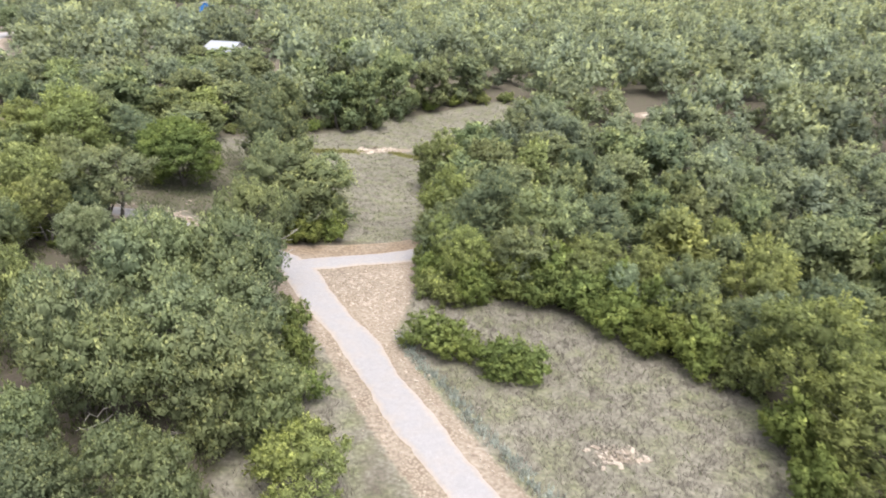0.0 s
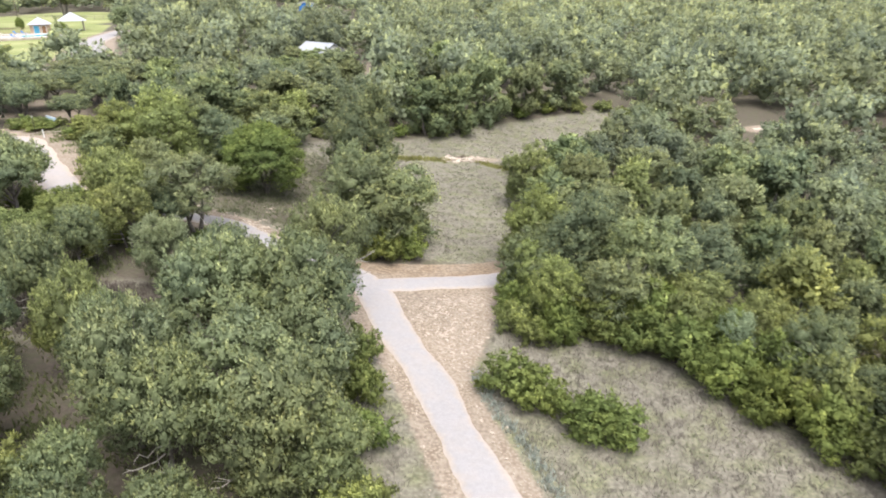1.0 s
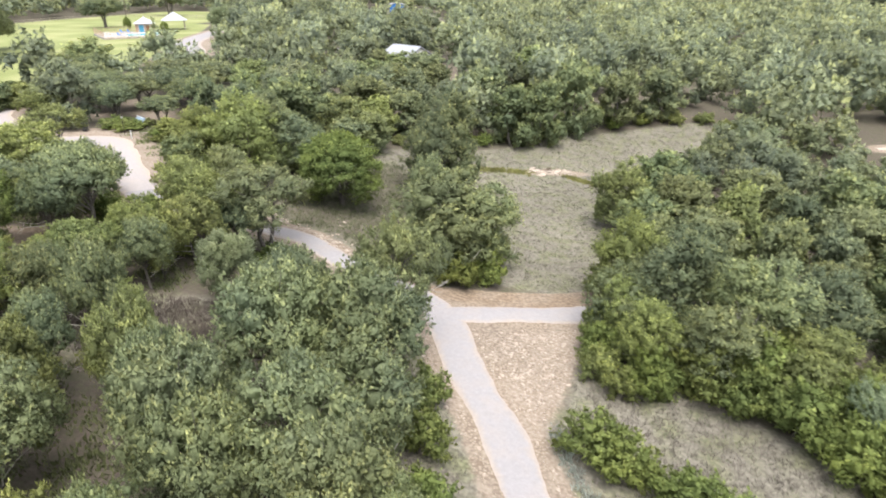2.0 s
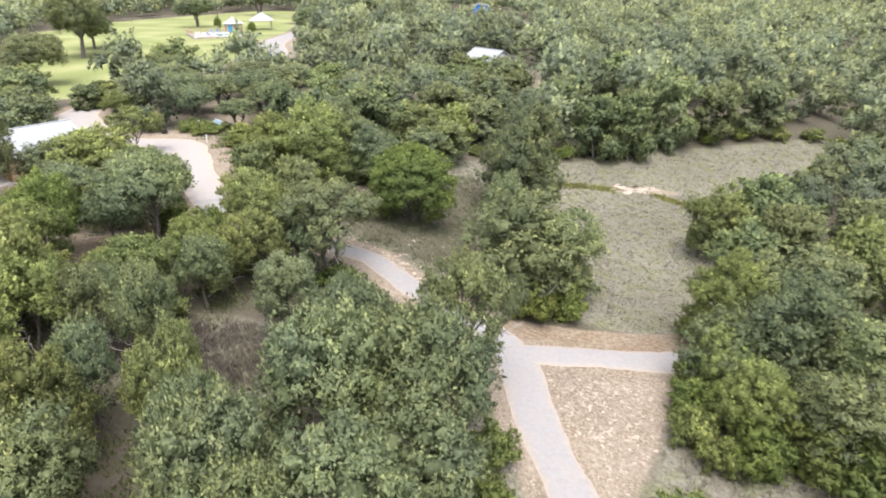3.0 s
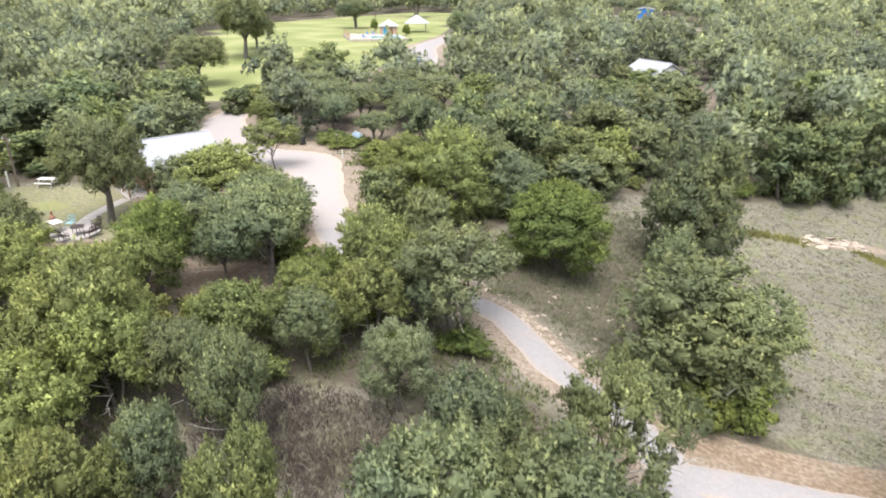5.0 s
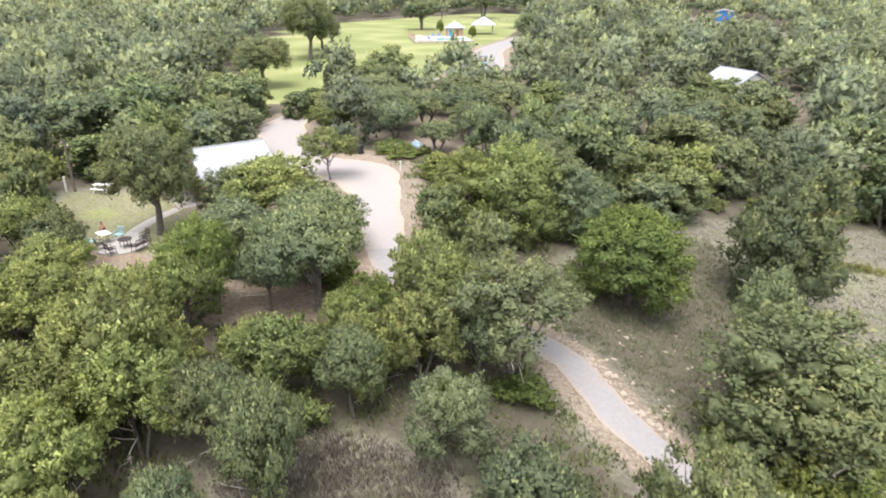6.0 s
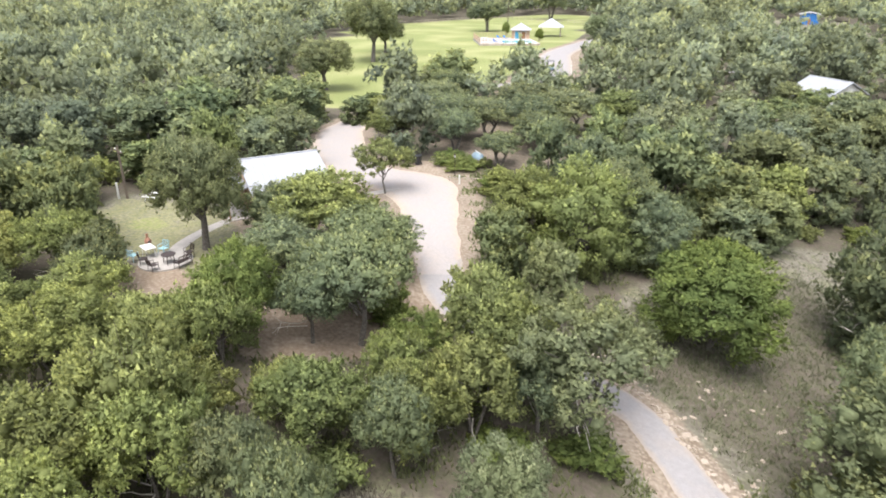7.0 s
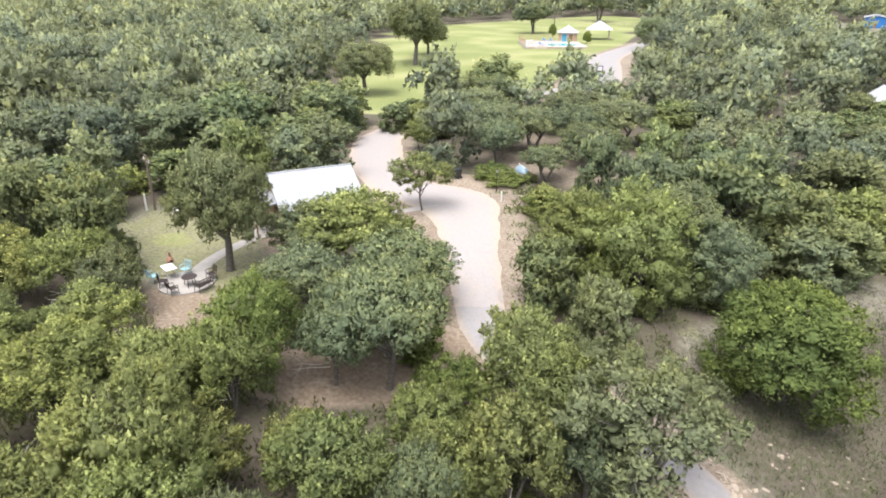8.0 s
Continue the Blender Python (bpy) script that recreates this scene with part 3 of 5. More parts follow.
    for i in range(len(points) - 1):
        for j in range(sides):
            p, q2 = i * sides + j, i * sides + (j + 1) % sides
            f += [(p, q2, q2 + sides), (p, q2 + sides, p + sides)]
    return v, np.array(f)


def joined(tubes):
    """Several tubes as one mesh's vertices and faces."""
    ends = np.cumsum([0] + [len(v) for v, _ in tubes])
    return np.concatenate([v for v, _ in tubes]), np.concatenate([f + e for (_, f), e in zip(tubes, ends)])


def skeleton(rnd, height, lobes, stems, thick, twigs=0):
    """Trunks that bend and fork into limbs with twigs, one limb to each lobe: name, vertices and faces of each."""
    out = []
    for s in range(stems):
        ang = rnd.rand() * 6.28
        lean = 0.12 if stems == 1 else 0.3
        foot = np.array([math.cos(ang), math.sin(ang), 0]) * (0.0 if stems == 1 else 0.25)
        head = foot + np.array([math.cos(ang) * lean * height * 0.4, math.sin(ang) * lean * height * 0.4, height * 0.45])
        bend = (foot + head) / 2 + np.array([*rnd.randn(2) * 0.12, 0])
        t = thick * (1.0 if stems == 1 else 0.75)
        out.append(("trunk", *tube([foot - [0, 0, 0.3], foot + [0, 0, 0.15], bend, head], [t * 1.5, t * 1.1, t * 0.9, t * 0.65], 8)))
        for k, (x, y, z, r) in enumerate(lobes):
            if k % stems != s:
                continue
            end = np.array([x, y, z + r * 0.4])
            start = foot + (head - foot) * (0.6 + 0.4 * rnd.rand())
            mid = (start + end) / 2 + rnd.randn(3) * 0.2 + [0, 0, 0.15]
            wood = [tube([start, mid, end], [t * 0.5, t * 0.35, t * 0.1], 6)]
            for _ in range(twigs):
                tip = end + unit(rnd.randn(3) + [0, 0, -0.1]) * r * 0.95
                wood.append(tube([mid, (mid + tip) / 2 + rnd.randn(3) * 0.12, tip], [t * 0.22, t * 0.13, 0.012], 4))
            out.append(("limb", *joined(wood)))
    return out


def lobe_set(rnd, height, radius, low, count, ragged=0.12, wide=(0.3, 0.42), skirt=0):
    """Boughs of a crown (x, y, z, radius): spread over an uneven dome, the outer ones lower."""
    out = []
    turn = rnd.rand() * 6.28
    for k in range(count):
        u = (k + 0.3 + 0.4 * rnd.rand()) / count
        r = radius * rnd.uniform(*wide) * (1.1 - 0.3 * u)
        a = turn + 2.4 * k + rnd.uniform(-0.35, 0.35)
        d = (radius - r * 0.8) * math.sqrt(u) * rnd.uniform(0.85, 1.08)
        z = low + r * 0.7 + (height - r * 1.55 - low) * (1 - u ** 1.5) ** 0.6 + rnd.uniform(-1, 0.6) * ragged * (height - low)
        out.append((math.cos(a) * d, math.sin(a) * d, max(z, low + r * 0.5), r))
    for k in range(skirt):
        # low side boughs that hang to the ground
        a, r = turn + 6.283 * (k + 0.5 * rnd.rand()) / skirt, radius * rnd.uniform(0.26, 0.36)
        d = radius * rnd.uniform(0.42, 0.62)
        out.append((math.cos(a) * d, math.sin(a) * d, low + r * rnd.uniform(0.7, 1.4), r))
    return out


def tree(name, seed, height, radius, low, boughs, tufts, per, tuft_r, leaf, material, thick=0.16, stems=1, twigs=1, ragged=0.12, sprays=0.25, mass=0.55, wide=(0.3, 0.42), skirt=0, solid=0.52, rag=0.2):
    """A tree at the origin: an Empty with its trunk and its crown, of that height and radius."""
    rnd = np.random.RandomState(seed)
    ob = base(name, 0, 0, 0)
    ls = lobe_set(rnd, height, radius, low, boughs, ragged, wide, skirt)
    wood = skeleton(rnd, height, ls, stems, thick, twigs)
    c, cf, young, soft_n = crown_arrays(rnd, ls, tufts, per, tuft_r, leaf, sprays, mass, solid=solid, rag=rag)
    fit_to = np.array([radius / np.percentile(np.hypot(c[:, 0], c[:, 1]), 98.5)] * 2 + [height / np.percentile(c[:, 2], 99.5)])
    for kind, v, f in wood:
        # limbs inside dense crowns do not show
        if kind == "trunk" or twigs:
            mesh_object(kind, v * fit_to, f, BARK, ob, flat=False)
    if name == "post_oak":
        # a few bare grey branches that stick out below the leaves
        for _ in range(3):
            a, reach, lift = rnd.rand() * 6.28, radius * rnd.uniform(0.62, 0.95), rnd.uniform(0.7, 1.25) * max(low, 1.6)
            way = np.array([math.cos(a), math.sin(a), 0])
            pts = [way * reach * u + [*(rnd.randn(2) * 0.16 * u), lift * (0.75 + 0.3 * u) + rnd.randn() * 0.1] for u in (0.1, 0.4, 0.65, 0.85, 1.05)]
            limbs = [tube(pts, [0.05, 0.04, 0.032, 0.022, 0.012], 5)]
            for start in (pts[2], pts[3], pts[3]):
                tip = start + way * rnd.uniform(0.3, 0.9) + rnd.randn(3) * 0.4
                limbs.append(tube([start, (start + tip) / 2 + rnd.randn(3) * 0.1, tip], [0.026, 0.018, 0.009], 4))
            v, f = joined(limbs)
            mesh_object("dead_branch", v * fit_to, f, DEAD_BARK, ob, flat=False)
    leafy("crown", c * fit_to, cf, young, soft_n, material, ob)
    return ob


# patterns, 7 m high and 4 m in radius (shrubs: 2 m and 1.6 m)
NEAR = [
    tree("post_oak", 11, 7, 4, 2.1, 11, 104, 128, 0.6, 0.165, LEAF_OAK, 0.19, 1, 1),
    tree("post_oak", 12, 7, 4, 2.0, 10, 104, 128, 0.58, 0.165, LEAF_YELLOW, 0.18, 2, 1, mass=0.5, sprays=0.4),
    tree("post_oak", 13, 7, 4, 2.3, 12, 104, 128, 0.62, 0.165, LEAF_OAK, 0.19, 1, 1),
    tree("post_oak", 14, 7, 4, 2.0, 10, 104, 128, 0.58, 0.165, LEAF_YELLOW, 0.17, 2, 1, mass=0.5, sprays=0.4),
    tree("post_oak", 16, 7, 4, 3.2, 11, 104, 128, 0.6, 0.165, LEAF_OAK, 0.2, 1, 2),
]
FULL_OAK = tree("post_oak", 15, 7, 4, 0.5, 14, 140, 112, 0.62, 0.165, LEAF_OAK, 0.18, 2, 1, ragged=0.2, skirt=6)
FULL_PALE = tree("post_oak", 17, 7, 4, 0.5, 14, 140, 112, 0.62, 0.165, LEAF_YELLOW, 0.18, 2, 1, ragged=0.2, skirt=6)
OPEN_OAK = tree("post_oak", 21, 7, 4, 2.8, 9, 92, 150, 0.5, 0.14, LEAF_OLIVE, 0.2, 2, 2, mass=0.0, wide=(0.24, 0.36))
GARDEN_OAK = tree("garden_oak", 22, 7, 4, 2.1, 13, 140, 150, 0.56, 0.14, LEAF_OLIVE, 0.3, 1, 2, wide=(0.34, 0.46))
YOUNG_OAK = tree("young_oak", 24, 7, 4, 2.6, 9, 90, 110, 0.5, 0.19, LEAF_YELLOW, 0.12, 1, 2, mass=0.0, wide=(0.28, 0.4))
PALE = tree("elm_tree", 31, 7, 4, 1.0, 10, 96, 170, 0.55, 0.14, LEAF_PALE, 0.14, 2, mass=0.5)
ELM_YELLOW = tree("elm_tree", 33, 7, 4, 1.0, 10, 96, 170, 0.55, 0.14, LEAF_YELLOW, 0.14, 2, mass=0.5, sprays=0.4)
ELM_GREEN = tree("elm_tree", 35, 7, 4, 0.9, 11, 100, 150, 0.56, 0.15, LEAF_GREEN, 0.14, 2, mass=0.5)
JUNIPER = tree("round_shrub_tree", 41, 7, 4, 0.5, 14, 190, 150, 0.54, 0.145, LEAF_GREEN, 0.15, 3, ragged=0.06, wide=(0.36, 0.48))
SHRUB = tree("shrub", 51, 2, 1.6, 0.05, 7, 44, 64, 0.32, 0.125, LEAF_GREEN, 0.05, 3, 0, skirt=4)
SHRUB2 = tree("shrub", 52, 2, 1.6, 0.05, 7, 44, 64, 0.32, 0.125, LEAF_YELLOW, 0.05, 3, 0, skirt=4)
MID = [
    tree("oak_tree", 61, 7, 3.2, 0.2, 11, 84, 58, 0.58, 0.29, LEAF_OAK, 0.18, 1, 0, skirt=4, solid=0.6, rag=0.27),
    tree("oak_tree", 62, 7, 3.2, 0.1, 10, 84, 58, 0.58, 0.29, LEAF_WOOD, 0.17, 2, 0, skirt=4, solid=0.6, rag=0.27),
    tree("oak_tree", 63, 7, 3.2, 0.5, 10, 84, 58, 0.6, 0.29, LEAF_OLIVE, 0.18, 1, 0, skirt=4, solid=0.6, rag=0.27),
    tree("oak_tree", 64, 7, 3.2, 0.1, 10, 84, 58, 0.56, 0.29, LEAF_YELLOW, 0.16, 2, 0, skirt=4, solid=0.6, rag=0.27),
]
WOODS = [
    tree("woods_oak", 81, 7, 3.2, 0.1, 9, 58, 40, 0.66, 0.32, LEAF_HAZED, 0.16, 1, 0, sprays=0.2, skirt=3, solid=0.5, rag=0.3),
    tree("woods_oak", 82, 7, 3.2, 0.1, 9, 58, 40, 0.66, 0.32, LEAF_LIVE, 0.15, 1, 0, sprays=0.2, skirt=3, solid=0.5, rag=0.3),
    tree("woods_oak", 83, 7, 3.2, 0.2, 8, 58, 40, 0.68, 0.32, LEAF_HAZED, 0.16, 1, 0, sprays=0.2, skirt=3, solid=0.5, rag=0.3),
]
LIVE_MID = tree("live_oak", 71, 7, 4, 3.3, 12, 110, 110, 0.6, 0.18, LEAF_LIVE, 0.3, 3, 1, mass=0.55)
PATTERNS = NEAR + [FULL_OAK, FULL_PALE, OPEN_OAK, GARDEN_OAK, YOUNG_OAK, ELM_YELLOW, ELM_GREEN, PALE, JUNIPER, SHRUB, SHRUB2, LIVE_MID] + MID + WOODS
used = set()
placed = []


def stand(pattern, x, y, top, radius, label, group, turn=None, category="tree"):
    """Set a copy of a pattern on the ground with its top at that height."""
    low_h, low_r = {SHRUB: (2, 1.6), SHRUB2: (2, 1.6)}.get(pattern, (7, 3.2 if pattern in MID + WOODS else 4))
    z = gz(x, y)
    turn = (x * 37 + y * 91) % 360 if turn is None else turn
    s = Matrix.Diagonal((radius / low_r, radius / low_r, (top - z) / low_h, 1))
    m = Matrix.Translation((x, y, z)) @ Euler((0, 0, radians(turn))).to_matrix().to_4x4() @ s
    if pattern in used:
        k = pattern.scale
        ob = copy_thing(pattern, m @ Matrix.Diagonal((1 / k.x, 1 / k.y, 1 / k.z, 1)))
    else:
        ob = pattern
        ob.matrix_basis = m
        used.add(pattern)
    placed.append((x, y, radius))
    return tagged(ob, label, category, group)


OAK = "post oak with dense grey-green leaves beside the gravel drive"
def near_oak(k, x, y, top, r):
    """A large oak of the given pattern, or a plainer one where it stands far off."""
    far = math.hypot(x + 9, y - 17) > 63
    stand(MID[k] if far else (FULL_PALE if k % 2 else FULL_OAK) if x > -1 or y > 57 else FULL_OAK if x > -13 and y < 40 else NEAR[k], x, y, top + 0.5, r * (1.36 if -26 < x < -9 and y > 56 else 1.16),
          OAK if -30 < x < 0 else "post oak with dense dull-green leaves in the ranch woods", "oaks of the woods")


# oaks on the slope west of the drive
for tree_row in [
    (3, -24.2, 31.8, 8.9, 1.9), (3, -28.6, 27.8, 9.4, 2.4), (0, -28.6, 31.0, 8.7, 1.7), (2, -29.6, 35.8, 9.6, 1.9), (1, -39.2, 36.0, 8.6, 2.6), (3, -38.6, 34.0, 11.6, 2.9),
    (1, -35.9, 33.4, 9.8, 2.3), (3, -34.0, 28.5, 9.6, 2.8), (2, -25.0, 24.5, 8.6, 2.8), (1, -22.5, 19.0, 7.2, 2.6), (1, -42.6, 39.4, 10.2, 1.9), (3, -57.6, 36.4, 11.1, 2.6),
    (2, -55.4, 37.6, 10.2, 2.1), (3, -46.2, 32.8, 10.3, 2.9), (1, -38.6, 29.8, 10.0, 2.8), (1, -44.8, 36.4, 9.6, 2.4), (3, -50.5, 35.5, 10.0, 2.6), (1, -52.0, 30.8, 10.2, 2.8),
]:
    near_oak(*tree_row)
# oaks on the slope west of the drive, farther along
for tree_row in [
    (3, -33.5, 24.0, 8.8, 2.6), (3, -61.5, 33.0, 10.6, 2.8), (0, -33.2, 35.6, 9.0, 1.9),
]:
    near_oak(*tree_row)
# oaks round the house and its yard
for tree_row in [
    (1, -34.6, 51.4, 9.9, 2.5), (2, -29.4, 50.2, 7.4, 2.3), (1, -51.4, 52.3, 11.6, 3.5), (3, -34.4, 45.2, 8.2, 2.0), (0, -46.4, 52.2, 10.2, 3.5), (4, -40.2, 47.0, 11.7, 3.3), (4, -42.0, 44.8, 9.6, 2.1),
    (2, -48.5, 46.9, 10.0, 2.8), (3, -37.4, 40.4, 7.4, 1.9), (1, -32.6, 50.8, 8.9, 2.6), (1, -34.8, 40.2, 8.6, 2.4), (3, -32.0, 44.2, 8.0, 2.1),
    (1, -31.2, 47.2, 8.4, 2.4), (1, -44.5, 47.4, 9.4, 2.0), (2, -54.2, 50.2, 10.6, 2.5), (2, -31.6, 42.4, 8.2, 1.8),
]:
    near_oak(*tree_row)
# trees past the bend and at the barn
for tree_row in [
    (1, -38.2, 66.2, 12.4, 3.7), (3, -43.3, 66.2, 11.0, 2.9), (0, -39.2, 70.8, 11.6, 3.2), (0, -35.4, 71.6, 9.9, 3.0), (3, -50.6, 71.0, 8.3, 1.9), (1, -44.0, 131.5, 9.6, 2.5),
    (2, -48.6, 133.0, 9.8, 2.5), (0, -40.2, 133.5, 9.2, 2.4),
]:
    near_oak(*tree_row)
# oaks between the drive and the fork
for tree_row in [
    (0, -14.0, 38.6, 8.6, 3.3), (2, -18.2, 35.6, 9.3, 3.2), (0, -19.8, 41.2, 8.0, 2.5), (0, -13.6, 29.2, 8.1, 3.2), (2, -19.0, 28.2, 8.9, 2.7), (0, -18.2, 22.2, 6.6, 1.9),
    (0, -11.2, 27.2, 7.8, 2.5), (2, -8.8, 27.0, 5.2, 1.8), (2, -16.6, 26.8, 7.8, 2.3), (2, -20.4, 29.0, 9.0, 2.0), (0, -14.2, 22.4, 4.8, 1.7), (2, -17.4, 20.4, 5.4, 1.9), (1, -21.0, 21.0, 6.4, 2.2), (1, -12.4, 33.8, 7.0, 2.8), (0, -12.0, 21.0, 4.9, 1.7), (0, -15.8, 19.0, 5.6, 2.0),
]:
    near_oak(*tree_row)
# trees on the meadow
for tree_row in [
    (0, -14.4, 58.2, 8.1, 3.7), (0, -17.4, 63.6, 8.1, 1.8), (2, -12.2, 59.6, 7.0, 2.9), (0, -19.8, 75.4, 11.8, 3.3),
]:
    near_oak(*tree_row)
# oaks east of the field
for tree_row in [
    (1, -0.4, 77.4, 5.2, 3.0), (2, 3.6, 53.4, 7.1, 3.3), (0, 8.4, 50.6, 6.8, 3.3), (2, 6.2, 47.6, 4.6, 2.7), (1, 0.6, 57.6, 6.0, 3.0), (2, 0.2, 51.8, 4.4, 2.3),
    (1, 12.0, 47.8, 3.6, 2.5), (2, 20.4, 54.5, 3.4, 2.6), (0, 17.4, 40.6, 4.3, 2.2), (3, 24.6, 44.2, 4.4, 2.8), (3, 21.0, 26.4, 4.6, 2.9),
    (1, 1.9, 47.4, 4.4, 1.9), (3, 0.2, 51.0, 4.0, 1.7), (0, 14.2, 54.2, 4.4, 2.8), (1, 15.6, 45.0, 3.6, 2.4), (2, 21.0, 37.6, 3.6, 2.5), (0, 25.2, 37.0, 4.4, 2.6),
]:
    near_oak(*tree_row)
# oaks east of the field, farther along
for tree_row in [
    (1, 19.6, 20.0, 4.2, 2.6), (3, 25.5, 31.0, 4.8, 2.8),
]:
    near_oak(*tree_row)
stand(OPEN_OAK, -14.0, 44.2, 9.4, 3.5, "open-crowned post oak leaning over the gravel road", "oaks of the woods")
stand(OPEN_OAK, -28.0, 51.8, 10.0, 5.2, "open-crowned oak with bare trunks beside the drive's bend", "oaks of the woods", 40)
stand(ELM_GREEN, -43.8, 41.2, 11.9, 3.0, "bright-green bushy tree between the clearing and the yard", "garden trees", 30)
stand(ELM_GREEN, -36.2, 48.0, 8.2, 2.3, "bright-green low tree beside the drive", "garden trees", 130)
stand(GARDEN_OAK, -57.6, 45.6, 14.7, 3.7, "tall garden oak with a thick dark trunk on the lawn", "garden trees", 100)
stand(YOUNG_OAK, -58.9, 63.8, 11.2, 3.0, "small thin pale garden tree beside the parking area", "garden trees", 200)
stand(PALE, -25.9, 43.6, 7.9, 2.4, "pale silvery-green young elm in the clearing", "pale trees")
stand(ELM_YELLOW, -6.6, 23.6, 3.9, 2.6, "pale yellow-green treetop beside the drive", "pale trees", 70)
stand(ELM_YELLOW, 20.8, 30.8, 6.9, 3.8, "pale yellow-green tree at the field's edge", "pale trees", 20)
stand(PALE, 13.4, 43.0, 3.6, 1.5, "pale silvery tree at the wood's edge", "pale trees", 150)
stand(ELM_YELLOW, -76.0, 76.6, 9.8, 2.1, "bright young tree at the parking area", "pale trees", 250)
stand(JUNIPER, -27.6, 65.6, 9.5, 4.7, "round bushy bright-green tree standing at the meadow", "round trees")
def field_shrub(x, y, top, r, pattern):
    hedge = x > 2 and y > 33 and top > 1.3
    stand(pattern, x, y, top + (1.3 if hedge else 0.95 if x > -2 and y < 39 else 0.35), r * (1.4 if hedge else 1.14), "leafy green shrub among the oaks" if x < -50 else "bright-green leafy shrub on the dry grass", "shrubs", category="shrub")


# shrubs of the hedge, east of the field
for tree_row in [
    (-0.8, 38.2, 1.3, 1.9, SHRUB), (0.9, 37.0, 1.1, 1.7, SHRUB), (3.7, 35.0, 1.2, 1.8, SHRUB), (5.4, 34.4, 1.0, 1.5, SHRUB), (3.2, 48.4, 1.7, 1.7, SHRUB), (5.6, 46.0, 1.8, 1.9, SHRUB),
    (8.2, 44.4, 1.7, 1.8, SHRUB), (10.4, 42.6, 1.9, 1.8, SHRUB), (12.6, 40.0, 1.7, 1.7, SHRUB), (14.4, 38.0, 1.5, 1.6, SHRUB), (16.6, 35.8, 1.4, 1.6, SHRUB), (0.6, 49.4, 1.5, 1.6, SHRUB2),
    (18.8, 33.4, 1.6, 1.7, SHRUB2), (18.6, 27.2, 2.4, 1.9, SHRUB), (17.6, 23.2, 2.0, 1.7, SHRUB), (9.2, 47.2, 2.4, 2.0, SHRUB), (-1.0, 45.8, 1.5, 1.4, SHRUB2), (-1.2, 48.6, 1.9, 1.5, SHRUB),
]:
    field_shrub(*tree_row)
# shrubs of the hedge, east of the field, farther along
for tree_row in [
    (0.5, 44.2, 1.2, 1.2, SHRUB2), (2.3, 44.6, 1.6, 1.4, SHRUB), (-1.4, 51.2, 2.0, 1.2, SHRUB), (10.4, 45.4, 2.2, 1.7, SHRUB2), (12.8, 43.4, 2.4, 1.7, SHRUB), (15.4, 41.2, 2.2, 1.7, SHRUB),
    (17.4, 38.4, 2.2, 1.7, SHRUB2), (7.4, 47.4, 2.2, 1.6, SHRUB),
]:
    field_shrub(*tree_row)
# low bushes between the bin and the boat
for tree_row in [
    (-62.4, 74.6, 7.1, 0.9, SHRUB2), (-61.3, 75.0, 7.0, 0.8, SHRUB), (-60.3, 75.2, 7.1, 0.9, SHRUB2), (-59.3, 76.0, 7.0, 0.8, SHRUB), (-58.6, 77.2, 6.9, 0.8, SHRUB2),
]:
    field_shrub(*tree_row)
# shrubs west of the drive
for tree_row in [
    (-12.6, 55.2, 2.8, 1.7, SHRUB), (-10.6, 57.0, 2.4, 1.6, SHRUB), (-16.4, 56.2, 2.6, 1.6, SHRUB), (-8.4, 31.4, 2.2, 1.5, SHRUB), (-9.6, 35.4, 2.4, 1.5, SHRUB), (-10.6, 39.2, 2.6, 1.4, SHRUB),
    (-7.0, 27.0, 1.8, 1.2, SHRUB2), (-26.6, 50.6, 3.8, 1.7, SHRUB), (-29.6, 47.4, 4.0, 1.6, SHRUB), (-33.4, 47.6, 4.6, 1.6, SHRUB), (-62.4, 76.0, 7.2, 2.2, SHRUB), (-59.6, 74.8, 6.9, 1.9, SHRUB),
    (-52.6, 72.6, 7.2, 1.9, SHRUB), (-81.2, 45.6, 8.4, 2.0, SHRUB2), (-55.0, 57.6, 8.0, 1.9, SHRUB), (-47.0, 39.8, 8.2, 1.8, SHRUB2), (-33.0, 40.0, 5.2, 1.5, SHRUB2), (-41.4, 50.0, 7.2, 1.6, SHRUB),
]:
    field_shrub(*tree_row)
rim = spline([(1.8, 80, 1), (2.4, 91, 1), (9, 105, 1), (15, 121, 1), (-2, 116.4, 1), (-12.6, 111.8, 1), (-20, 101, 1), (-32.4, 87, 1), (-35, 75, 1), (-36, 66, 1)], 4.2)
r8 = np.random.RandomState(31)
for x, y in rim[:, :2]:
    x, y = x + r8.uniform(-0.8, 0.8), y + r8.uniform(-0.8, 0.8)
    stand(SHRUB2 if r8.rand() < 0.3 else SHRUB, x, y, gz(x, y) + r8.uniform(1.0, 2.3), r8.uniform(1.2, 2.2), "low leafy bush at the meadow's wooded edge", "bushes at the meadow", category="shrub")
def edge_oak(k, x, y, top, r):
    if k == 9:
        stand(LIVE_MID, x, y, top + 0.4, r * 1.2, "gnarled live oak in the shady grove", "live oak grove")
    else:
        stand(MID[k], x, y, top + 0.4, r * 1.2, "oak at the edge of the dense ranch woods", "oaks of the woods")


